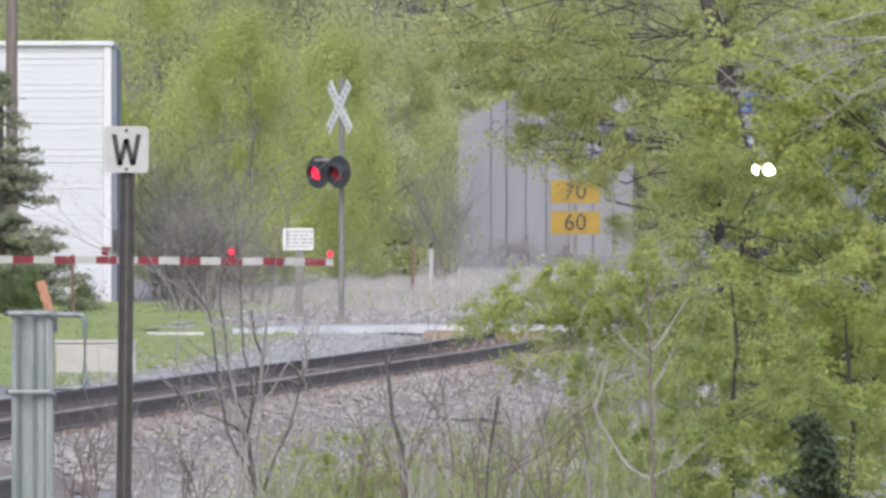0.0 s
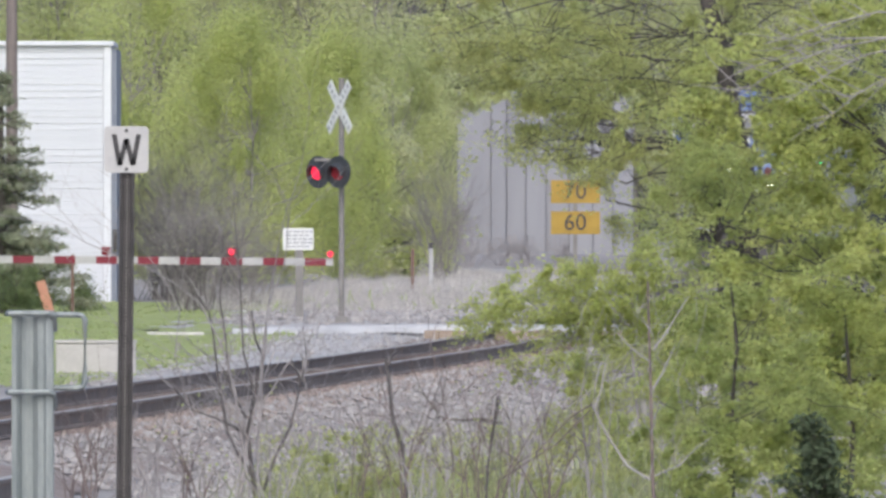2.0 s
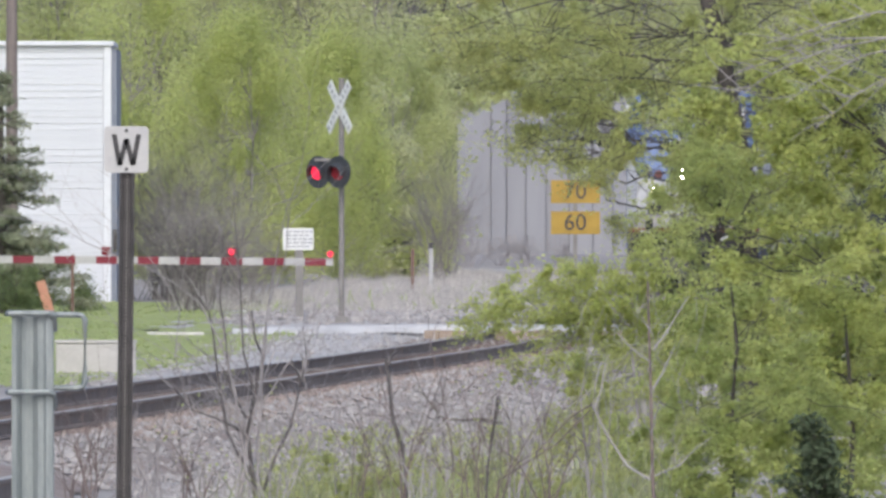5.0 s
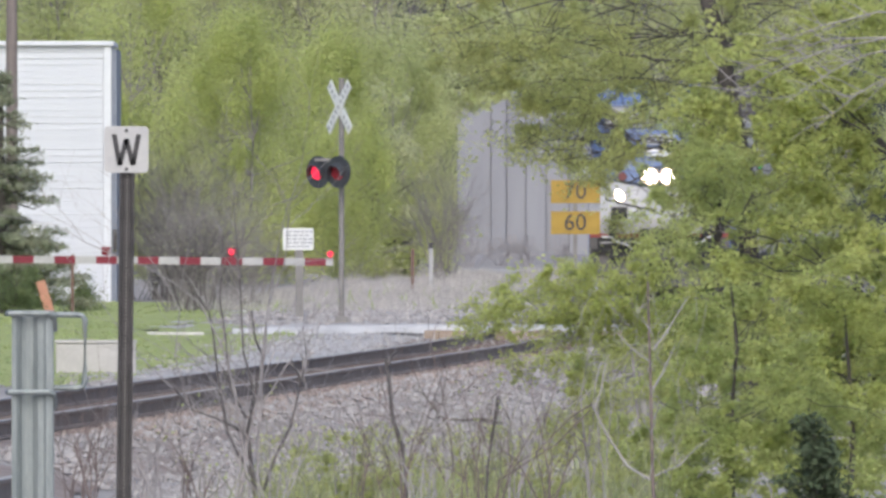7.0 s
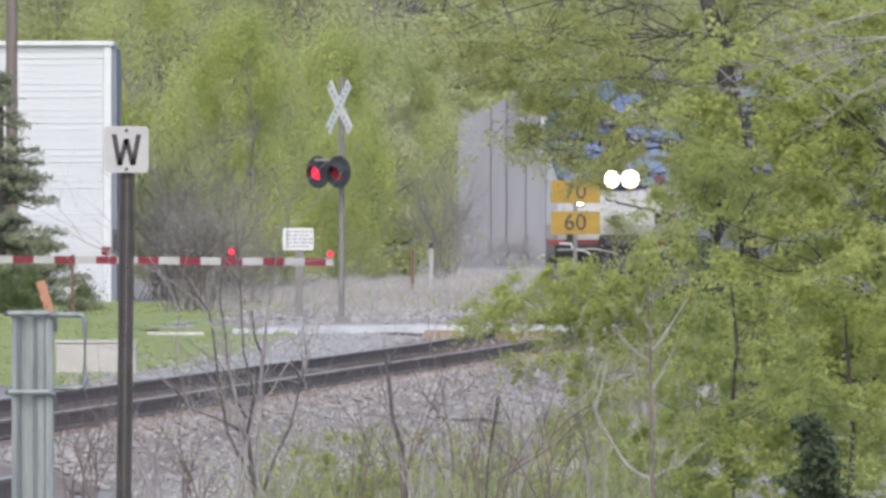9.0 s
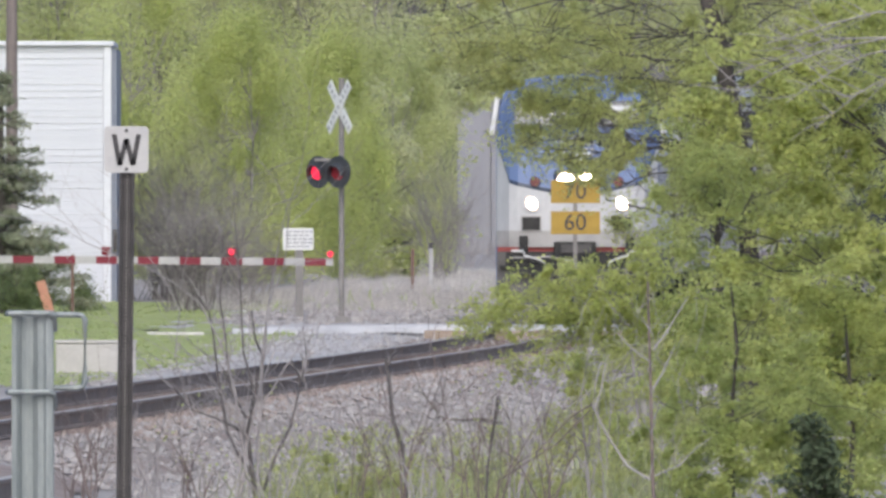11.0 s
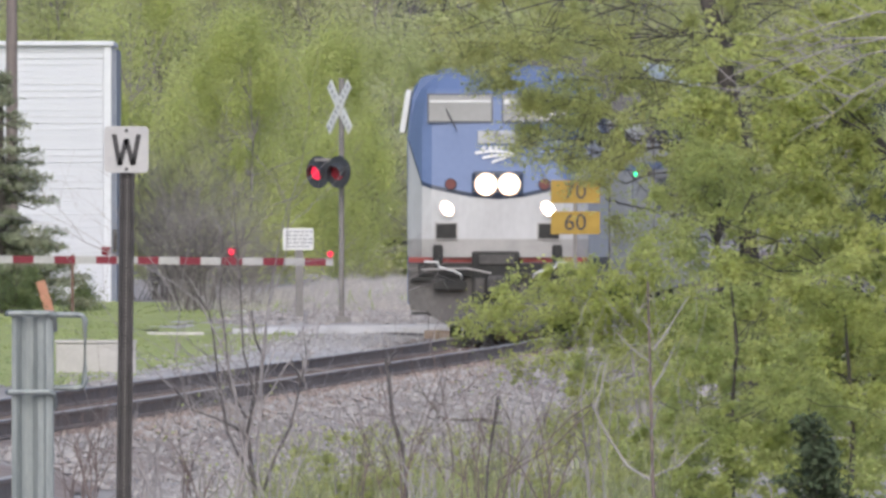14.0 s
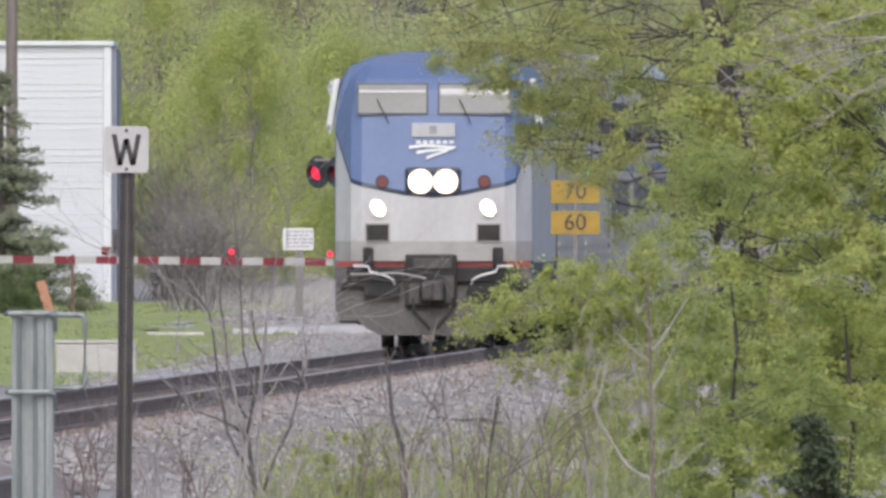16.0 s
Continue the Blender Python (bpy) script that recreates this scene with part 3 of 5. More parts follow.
long_limbs(hanging, [
    ([(1.37, 3.74), (1.59, 3.70), (1.77, 3.63), (2.05, 3.60), (2.25, 3.54), (2.55, 3.55), (2.95, 3.45)], 0.007, 0.022),
    ([(1.64, 2.95), (1.89, 2.97), (2.07, 3.02), (2.25, 3.03), (2.7, 2.95), (3.1, 2.8)], 0.005, 0.014),
    ([(1.12, 2.61), (1.53, 2.59), (1.71, 2.58), (2.25, 2.62), (3.15, 2.5)], 0.005, 0.013),
    ([(1.71, 2.09), (1.85, 2.03), (1.98, 2.02), (2.15, 1.98), (2.3, 1.93), (2.36, 1.99), (2.41, 2.07), (2.57, 2.11), (3.22, 2.05)], 0.009, 0.018),
    ([(1.86, 2.27), (1.93, 2.25), (2.02, 2.28), (2.21, 2.36), (2.6, 2.38), (3.2, 2.25)], 0.008, 0.013),
    ([(0.9, 3.3), (1.2, 3.36), (1.6, 3.33), (2.2, 3.36), (2.98, 3.2)], 0.004, 0.013)])
bough_tree("roadside_tree", 4.1, 362, [(0, 0), (0.02, 1.5), (-0.04, 3.0), (0.05, 4.4)],
           [(3.55, 2.6, 0.75, 1.3, 3.0), (3.3, 1.3, 0.8, 0.9, 2.0), (3.6, 0.4, 0.7, 0.8, 2.0), (2.75, 2.9, 0.45, 0.5, 0.6), (2.95, 1.7, 0.5, 0.8, 1.0), (3.4, 2.75, 0.3, 0.35, 0.9), (3.75, 0.9, 0.5, 1.0, 1.5), (3.5, -0.2, 0.6, 0.4, 1.0), (3.65, 0.82, 0.25, 0.25, 0.6), (2.35, 3.09, 0.09, 0.09, 0.22), (2.29, 2.84, 0.09, 0.08, 0.22), (2.52, 2.84, 0.1, 0.08, 0.22), (2.6, 3.3, 0.15, 0.1, 0.22)],
           M_LEAF_NEAR, 52000, 0.05, 73, "yellow-green maple in young leaf beside the track", trunk_r=0.08, clump=0.24, clumps=190, deep=1.4, gaps=[(SIGHT_SLOPE * 362, 2.28, 0.07), (2.53, 3.1, 0.16), (3.1, 1.05, 0.15), (2.7, 2.55, 0.09), (3.25, 0.75, 0.1), (2.64, 3.0, 0.11), (2.68, 2.8, 0.1), (2.75, 2.05, 0.08), (0.00765 * 362, 2.28, 0.055), (2.48, 3.63, 0.08), (2.53, 3.4, 0.08), (2.6, 3.17, 0.08), (2.69, 2.66, 0.07)])
bough_tree("roadside_tree", 2.75, 400, [(0, 0), (0.02, 1.2), (-0.05, 2.2), (0.0, 3.2)],
           [(2.5, 1.2, 0.7, 0.9, 2.0), (2.2, 0.4, 0.8, 0.7, 1.5), (3.0, 0.6, 0.7, 0.8, 1.5), (2.2, 2.0, 0.5, 0.5, 0.7), (2.8, 2.15, 0.22, 0.2, 0.5), (3.47, 2.15, 0.22, 0.2, 0.5), (2.62, 2.3, 0.26, 0.24, 0.9), (2.35, 2.7, 0.3, 0.3, 0.3)],
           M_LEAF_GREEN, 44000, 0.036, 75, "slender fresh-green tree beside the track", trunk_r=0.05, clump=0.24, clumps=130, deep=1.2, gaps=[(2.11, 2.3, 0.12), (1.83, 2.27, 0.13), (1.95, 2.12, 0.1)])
bough_tree("shrub", 1.75, 345, [(0, 0), (-0.05, 0.9), (-0.12, 1.5), (-0.2, 2.0)],
           [(0.95, 1.2, 0.55, 0.28, 1.6), (1.4, 0.75, 0.55, 0.35, 1.4), (0.45, 1.0, 0.3, 0.16, 0.5), (1.9, 1.0, 0.5, 0.6, 1.5), (1.5, 0.1, 0.6, 0.35, 0.7), (0.7, 0.75, 0.3, 0.2, 0.35), (1.55, 1.32, 0.4, 0.3, 1.1), (1.15, 1.0, 0.35, 0.25, 0.6)],
           M_LEAF_NEAR, 22000, 0.035, 77, "bright green shrub with arching leafy branches near the track", bark=M_PALEBARK, trunk_r=0.035, clump=0.17, clumps=140, deep=0.6, cat="shrub")
bough_tree("shrub", 2.3, 325, [(0, 0), (0.0, 0.8), (0.05, 1.4), (0.0, 1.9)],
           [(2.1, 0.2, 0.7, 0.6, 2.0), (2.7, 0.3, 0.6, 0.6, 1.5), (1.7, -0.1, 0.5, 0.35, 1.0), (2.4, 0.9, 0.5, 0.4, 0.8), (3.2, -0.1, 0.7, 0.5, 2.0), (2.5, -0.35, 0.8, 0.3, 1.2)],
           M_LEAF_GREEN, 32000, 0.034, 79, "dense green shrub at the edge of the thicket", trunk_r=0.035, clump=0.18, clumps=110, deep=0.8, cat="shrub")
bough_tree("shrub", 1.6, 335, [(0, 0), (0.03, 0.5), (0.0, 0.9), (-0.04, 1.3)],
           [(1.5, 0.15, 0.55, 0.4, 1.5), (1.1, -0.1, 0.5, 0.3, 1.0), (1.9, -0.2, 0.6, 0.35, 1.2), (1.6, 0.6, 0.4, 0.3, 0.7)],
           M_LEAF_HANG, 12000, 0.032, 83, "olive-green shrub at the edge of the thicket", bark=M_TWIG, trunk_r=0.03, clump=0.17, clumps=90, deep=0.6, cat="shrub")
bough_tree("shrub", 3.4, 340, [(0, 0), (0.03, 0.6), (0.0, 1.1), (-0.04, 1.6)],
           [(3.3, 0.1, 0.7, 0.5, 2.0), (3.6, 0.7, 0.5, 0.5, 1.2), (2.9, 0.4, 0.4, 0.4, 0.8), (3.22, 1.25, 0.4, 0.26, 1.0)],
           M_LEAF_NEAR, 20000, 0.038, 85, "yellow-green shrub at the edge of the thicket", trunk_r=0.03, clump=0.19, clumps=90, deep=0.6, cat="shrub")
for k, (x, y, w, n) in enumerate(((-0.85, 318, 0.5, 2000), (-0.25, 325, 0.45, 1500), (0.35, 330, 0.5, 1600), (0.95, 322, 0.5, 2000), (-1.25, 322, 0.3, 500))):
    zg = ground_z(x, y)
    bough_tree("low_shrub", x, y, [(0, 0), (0.02, 0.25), (0.0, 0.45), (0.02, 0.6)], [(x, zg + 0.45, w, 0.25, 2.0), (x + 0.1, zg + 0.25, w, 0.2, 1.0)],
               M_LEAF_HANG, n * 2, 0.027, 90 + k, "low olive-green shrub in young leaf on the gravel", bark=M_TWIG, trunk_r=0.012, clump=0.11, clumps=40, deep=0.4, cat="shrub", group="low shrubs by the track")


def build_sapling():
    """A brown upright stem with pale leafless side branches."""
    t = empty("sapling", pose(1.58, 300, -0.57), "brown-stemmed sapling with pale leafless side branches", "sapling")
    w = Wood(5)

    def line(pts, r0, r1, name="branch", m=M_PALEBARK, label=""):
        w = Wood(6)
        w.limb([Vector((a - 1.58, 0.02 * i, b + 0.57)) for i, (a, b) in enumerate(pts)], r0 * 0.75, r1 * 0.75, 6)
        w.done(name, m, t, label)
    line([(1.58, -0.6), (1.546, -0.112), (1.533, 0.513), (1.517, 1.097), (1.51, 1.35)], 0.022, 0.010, "stem", M_REDBARK, "reddish brown stem")
    line([(1.53, -0.11), (1.36, -0.008), (1.21, 0.22), (1.108, 0.43), (1.125, 0.6), (1.158, 0.75)], 0.016, 0.008)
    line([(1.12, 0.42), (1.17, 0.56), (1.2, 0.78)], 0.012, 0.006)
    line([(1.546, 0.555), (1.62, 0.68), (1.71, 0.88)], 0.013, 0.006)
    line([(1.55, 0.847), (1.66, 1.0), (1.796, 1.222)], 0.013, 0.006)
    line([(1.53, 0.76), (1.4, 0.85), (1.275, 0.98)], 0.011, 0.005)
    line([(1.56, -0.08), (1.75, 0.0), (1.86, 0.12), (1.98, 0.2)], 0.010, 0.005)
    line([(1.1, 0.45), (0.95, 0.36), (0.72, 0.12), (0.45, -0.05)], 0.009, 0.005, "branch", M_REDBARK)
    line([(0.42, 0.5), (0.52, 0.3), (0.62, 0.15), (0.7, -0.1)], 0.010, 0.006)
    line([(2.35, -0.06), (2.42, -0.18), (2.43, -0.4)], 0.010, 0.007)
    for _ in range(40):
        a, b = w.r.uniform(1.0, 1.9), w.r.uniform(-0.1, 1.2)
        q = w.wander((a - 1.58, 0, b + 0.57), (w.r.gauss(0, 0.5), 0, 1), w.r.uniform(0.15, 0.4), 0.2, 3)
        w.limb(q, 0.004, 0.002, 3)
    tagged(w.done("twig", M_PALEBARK, t), kind="stuff")


build_sapling()
bough_tree("far_tree", -0.75, 1100, [(0, 0), (0.05, 2.5), (0.2, 4.5), (0.5, 6.0), (0.9, 7.6)], [(1.1, 6.5, 2.6, 1.25, 3.0), (-0.6, 4.0, 0.8, 2.6, 1.6), (3.6, 6.3, 1.4, 1.6, 1.4), (1.5, 8.2, 3.0, 1.0, 1.5)],
           M_LEAF_FAR, 13000, 0.15, 88, "spring-green tree reaching over the grey shed", trunk_r=0.12, clump=0.5, clumps=120, deep=2.5, group="trees of the far wood")


def build_bare_tree():
    """Long pale leafless limbs that reach in from a trunk out of sight."""
    t = empty("bare_tree", pose(4.75, 350, ground_z(4.75, 350)), "tree with long pale leafless branches beside the track", "tree")
    zb = t.matrix_basis.translation.z
    w = Wood(8)
    w.limb([Vector((0, 0, -0.1)), Vector((0.03, 0, 1.5)), Vector((-0.02, 0, 3.2)), Vector((0.05, 0, 5.0))], 0.1, 0.05, 8)
    w.done("trunk", M_BARK, t)
    w = Wood(9)
    for a, b in (((3.85, 3.40), (2.48, 2.88)), ((3.85, 3.40), (2.5, 3.08)), ((4.0, 3.3), (2.95, 2.85)), ((4.1, 3.1), (3.2, 2.62)), ((4.0, 3.6), (2.75, 3.3))):
        c = Vector((a[0] - 4.75, 0, a[1] - zb))
        e = Vector((b[0] - 4.75, w.r.uniform(-0.3, 0.3), b[1] - zb))
        root = Vector((0, 0, a[1] - zb - 0.5))
        pts = [root, c] + [c.lerp(e, k / 5) + Vector((0, 0, 0.10 * math.sin(k / 5 * 3.1) + w.r.gauss(0, 0.022))) for k in range(1, 6)]
        w.limb(pts, 0.010, 0.004, 5)
        for _ in range(10):
            k = w.r.uniform(0.1, 0.95)
            s = c.lerp(e, k) + Vector((0, 0, 0.09 * math.sin(k * 3.1)))
            w.limb(w.wander(s, (-1, w.r.gauss(0, 0.3), w.r.gauss(0.1, 0.45)), w.r.uniform(0.15, 0.5), 0.16, 4), 0.005, 0.0025, 4)
    w.done("limb", M_TWIG, t, "pale grey leafless limbs")


build_bare_tree()
bare_bush("bare_shrub", -1.48, 310, 2.9, 0.5, 81, "pale leafless shrub with upright stems beside the track", 5, 3, 3, bark=M_TWIG, r=0.014, upright=2.4, group="leafless shrubs")
for k, (x, y, h, s, d) in enumerate(((-0.35, 312, 1.25, 0.2, M_REDBARK), (-2.6, 300, 0.85, 0.35, M_REDBARK), (-2.2, 316, 0.75, 0.4, M_TWIG), (-1.9, 305, 0.7, 0.4, M_REDBARK), (-1.0, 320, 0.95, 0.3, M_TWIG), (-0.65, 308, 0.8, 0.3, M_REDBARK), (0.0, 315, 0.95, 0.3, M_TWIG), (0.3, 305, 0.9, 0.3, M_REDBARK), (0.55, 312, 1.05, 0.3, M_TWIG), (0.8, 308, 0.9, 0.3, M_REDBARK), (1.2, 315, 1.2, 0.3, M_TWIG), (-1.6, 330, 1.0, 0.3, M_TWIG), (-2.9, 322, 0.7, 0.3, M_REDBARK), (-0.15, 300, 0.8, 0.3, M_PALEBARK), (-1.25, 300, 0.9, 0.3, M_TWIG), (0.65, 322, 1.0, 0.3, M_PALEBARK), (-2.4, 325, 0.9, 0.3, M_TWIG), (0.15, 322, 1.0, 0.25, M_REDBARK))):
    bare_bush("weed", x, y, h * 1.5, s, 200 + k, "thin leafless brown weed stems on the gravel", 5, 2, 3, bark=d, r=0.010, upright=2.6, group="dry weeds by the track", leaves=40 if k % 4 == 3 else 0, leaf=M_LEAF_GREEN, size=0.03, cat="weed")


def bent_stems(name, x, y, lines, seed, label, cat, bark, twigs=0, reach=0.3, group=""):
    """A leafless plant: bent stems given by their line (offset, height) and thickness, with fine twigs on the upper ends."""
    t = empty(name, pose(x, y, ground_z(x, y)), label, cat, group)
    zb = t.matrix_basis.translation.z
    w = Wood(seed)
    for pts, r0, r1 in lines:
        p = [Vector((a - x, w.r.uniform(-0.04, 0.04), b - zb)) for a, b in pts]
        s = Wood(seed)
        s.limb(p, r0, r1, 6)
        s.done("stem", bark, t)
        for _ in range(twigs):
            k = w.r.randint(len(p) // 2, len(p) - 1)
            q = p[k].lerp(p[k - 1], w.r.random())
            w.limb(w.wander(q, (w.r.gauss(0, 0.7), w.r.gauss(0, 0.4), 1), w.r.uniform(0.4, 1.0) * reach, 0.2, 4), 0.005, 0.002, 3)
    if twigs:
        tagged(w.done("twig", M_TWIG, t), kind="stuff")


bent_stems("bare_shrub", -1.45, 310, [
    ([(-1.43, -0.6), (-1.43, -0.29), (-1.49, 0.17), (-1.45, 0.42), (-1.42, 0.6), (-1.37, 0.77), (-1.43, 0.9), (-1.46, 1.12)], 0.022, 0.008),
    ([(-1.49, 0.17), (-1.6, 0.24), (-1.75, 0.31), (-1.91, 0.36), (-2.05, 0.53)], 0.014, 0.006),
    ([(-1.42, -0.2), (-1.55, 0.02), (-1.64, 0.19), (-1.69, 0.45), (-1.72, 0.66), (-1.75, 0.93), (-1.8, 1.2)], 0.016, 0.006),
    ([(-1.5, 0.3), (-1.62, 0.53), (-1.66, 0.94), (-1.7, 1.2), (-1.68, 1.7)], 0.012, 0.005),
    ([(-1.4, -0.5), (-1.36, -0.22), (-1.28, 0.0), (-1.16, 0.24), (-1.08, 0.58), (-1.16, 0.75)], 0.016, 0.007),
    ([(-1.08, 0.58), (-1.04, 0.77), (-1.06, 0.95)], 0.008, 0.004),
    ([(-1.44, 0.5), (-1.52, 0.8), (-1.55, 1.4), (-1.6, 2.0)], 0.010, 0.004)],
    811, "leafless grey-brown shrub with forked stems beside the track", "shrub", M_DARKTWIG, 14, 0.4, group="leafless shrubs")
bent_stems("dead_stick", -0.29, 312, [
    ([(-0.285, -0.6), (-0.285, -0.22), (-0.31, 0.07), (-0.385, 0.29), (-0.42, 0.63), (-0.445, 0.76)], 0.018, 0.014),
    ([(-0.43, 0.68), (-0.38, 0.78), (-0.345, 0.8)], 0.010, 0.005)],
    812, "dark dead weed stalk standing on the gravel bank", "weed", M_DARKTWIG, 2, 0.2, group="dry weeds by the track")
bent_stems("dead_stick", 0.34, 312, [
    ([(0.32, -0.6), (0.34, -0.1), (0.365, 0.1), (0.415, 0.46)], 0.012, 0.006),
    ([(0.36, 0.05), (0.43, 0.46), (0.5, 0.3), (0.63, 0.12)], 0.010, 0.006)],
    813, "dark dead weed stalk standing on the gravel bank", "weed", M_DARKTWIG, 3, 0.3, group="dry weeds by the track")
bent_stems("dead_stick", 0.42, 310, [
    ([(0.41, -0.55), (0.42, -0.18), (0.62, -0.05), (0.86, 0.1), (1.12, 0.36)], 0.009, 0.005)],
    814, "long leaning dead stem on the gravel bank", "weed", M_REDBARK, 3, 0.25, group="dry weeds by the track")


def spruce(x, y, h, w, seed, label, needle=None):
    """Drooping needle-covered boughs in whorls round a trunk."""
    t = empty("spruce", pose(x, y, ground_z(x, y)), label, "spruce")
    wd, nr = Wood(seed), np.random.RandomState(seed)
    wd.limb([Vector((0, 0, -0.1)), Vector((0, 0, h * 0.6)), Vector((0, 0, h))], 0.03 * h, 0.01, 7)
    pts = []
    for k in range(int(h * 26)):
        z = h * (0.04 + 0.95 * wd.r.random())
        a = wd.r.uniform(0, 2 * math.pi)
        ln = w * (1 - z / h) ** 0.8 * wd.r.uniform(0.6, 1.15) + 0.06
        b, e = Vector((0, 0, z)), Vector((ln * math.cos(a), ln * math.sin(a), z - 0.12 * ln))
        m = b.lerp(e, 0.6) - Vector((0, 0, 0.12 * ln))
        wd.limb([b, m, e + Vector((0, 0, 0.12 * ln))], 0.018, 0.005, 4)
        q = int(230 * ln) + (20 if h > 2 else 70)
        f = nr.uniform(0.15, 1.05, (q, 1))
        pts.append(np.array(b) * (1 - f) + np.array(e + Vector((0, 0, 0.08 * ln))) * f + nr.normal(size=(q, 3)) * (0.06, 0.06, 0.045))
    wd.done("trunk", M_BARK, t)
    leaf_mesh("needle_mass", np.concatenate(pts), 0.12 if h > 2 else 0.07, needle or M_NEEDLE, t, seed, wide=0.1 if h > 2 else 0.2)


spruce(-8.6, 792, 4.75, 1.7, 301, "dark green spruce tree before the white building")
spruce(2.92, 320, 0.82, 0.28, 302, "small dark green spruce at the edge of the thicket", M_DARKNEEDLE)
for k, (x, y, h, w) in enumerate(((-8.1, 772, 0.9, 0.5), (-7.05, 800, 0.5, 0.3), (-8.0, 790, 0.9, 0.4))):
    tree("bush", x, y, h, w, M_LEAF_DARK, 3000, 0.05, 310 + k, "small leafy green bush before the white building", clump=0.2, low=0.05, trunk_r=0.03, clumps=24, cat="bush")


def scatter_stones(name, u0, u1, y0, y1, n, lo, hi, seed, material, label):
    """Loose crushed stones that lie on the bed; too many to count."""
    r = np.random.RandomState(seed)
    y = y0 + (y1 - y0) * r.uniform(0, 1, n)
    u = r.uniform(u0, u1, n)
    s = lo + (hi - lo) * r.uniform(0, 1, n) ** 2.2
    base = np.array([(1, 0, 0), (-1, 0, 0), (0, 1, 0), (0, -1, 0), (0, 0, 1), (0, 0, -0.6)], dtype=float)
    x = u + SLANT * y - 12.02
    z = np.array([ground_z(a, b) for a, b in zip(x, y)])
    sc = r.uniform(0.6, 1.3, (n, 1, 3)) * s[:, None, None] * np.array((0.6, 0.6, 0.42))
    v = (base[None] + r.normal(size=(n, 6, 3)) * 0.22) * sc + np.stack([x, y, z + 0.3 * s], 1)[:, None, :]
    f = np.array([(0, 2, 4), (2, 1, 4), (1, 3, 4), (3, 0, 4), (2, 0, 5), (1, 2, 5), (3, 1, 5), (0, 3, 5)])
    fs = (f[None] + 6 * np.arange(n)[:, None, None]).reshape(-1, 3)
    ob = raw(name, v.reshape(-1, 3).tolist(), fs.tolist(), material)
    tagged(ob, label, "stones", kind="stuff")


scatter_stones("loose_stone", 1.3, 7.5, 340, 560, 42000, 0.025, 0.085, 11, M_STONE, "loose pale grey crushed stone beside the track")
scatter_stones("loose_stone", 1.3, 6.0, 560, 700, 12000, 0.025, 0.085, 12, M_STONE, "loose pale grey crushed stone beside the track")
scatter_stones("ballast_stone", 0.95, 1.9, 380, 640, 9000, 0.025, 0.07, 15, M_BROWNSTONE, "rust-brown ballast stones at the tie ends")
scatter_stones("loose_stone", -5.0, -1.3, 540, 700, 5000, 0.02, 0.065, 14, M_STONE, "loose pale grey crushed stone before the road")
scatter_stones("loose_stone", -7, -1.3, 745, 900, 9000, 0.03, 0.12, 13, M_STONE, "loose pale grey crushed stone near the crossing")


def blades(name, u0, u1, y0, y1, n, h, seed, material, label, cat, wide=0.012):
    """Upright grass blades, each a bent strip; too many to count."""
    r = np.random.RandomState(seed)
    y, u = r.uniform(y0, y1, n), r.uniform(u0, u1, n)
    x = u + SLANT * y - 12.02
    keep = np.array([noise.noise(Vector((a * 0.9, b * 0.07, seed))) > -0.25 for a, b in zip(x, y)])
    x, y = x[keep], y[keep]
    n = len(x)
    z = np.array([ground_z(a, b) for a, b in zip(x, y)])
    hh = h * r.uniform(0.4, 1.2, n)
    a = r.uniform(0, math.pi, n)
    hh = hh * (0.35 + 0.9 * np.array([abs(noise.noise(Vector((a_ * 1.3, b_ * 0.11, seed + 5)))) for a_, b_ in zip(x, y)]) * 2)
    lx, ly = r.normal(size=n) * 0.45 * hh, r.normal(size=n) * 0.3 * hh
    dx, dy = np.cos(a) * wide, np.sin(a) * wide * 0.6
    v = np.empty((n, 5, 3))
    v[:, 0] = np.stack([x - dx, y - dy, z], 1)
    v[:, 1] = np.stack([x + dx, y + dy, z], 1)
    v[:, 2] = np.stack([x + dx * 0.8 + lx * 0.35, y + dy * 0.8 + ly * 0.35, z + hh * 0.6], 1)
    v[:, 3] = np.stack([x - dx * 0.8 + lx * 0.35, y - dy * 0.8 + ly * 0.35, z + hh * 0.6], 1)
    v[:, 4] = np.stack([x + lx, y + ly, z + hh], 1)
    k = 5 * np.arange(n)
    fs = [(i, i + 1, i + 2, i + 3) for i in k] + [(i + 3, i + 2, i + 4) for i in k]
    tagged(raw(name, v.reshape(-1, 3).tolist(), fs, material), label, cat, kind="stuff")


blades("lawn_grass", -16, -3.6, 545, 702, 22000, 0.06, 21, M_BLADE, "short green lawn grass", "grass", 0.02)
blades("lawn_grass", -16, -7.0, 704, 845, 14000, 0.065, 22, M_BLADE, "short green grass before the white building", "grass", 0.02)
blades("dry_grass", -9.0, -2.6, 800, 1030, 42000, 0.26, 23, M_STRAW, "pale dry grass at the edge of the wood", "grass", 0.004)
blades("dry_grass", -5.0, 1.0, 655, 705, 700, 0.2, 24, M_STRAW, "pale dry grass along the road", "grass", 0.01)
blades("dry_grass", 2.4, 8.0, 335, 480, 2600, 0.22, 25, M_STRAW, "pale dry grass on the gravel bank", "grass", 0.006)
blades("weed_grass", 4.4, 7.6, 300, 345, 2000, 0.68, 27, M_OLIVEBLADE, "tall olive-green weeds on the gravel bank", "grass", 0.006)
blades("weed_grass", -7.5, -3.0, 790, 930, 260, 0.26, 26, M_BLADE, "tufts of green weed among dry grass", "grass", 0.02)


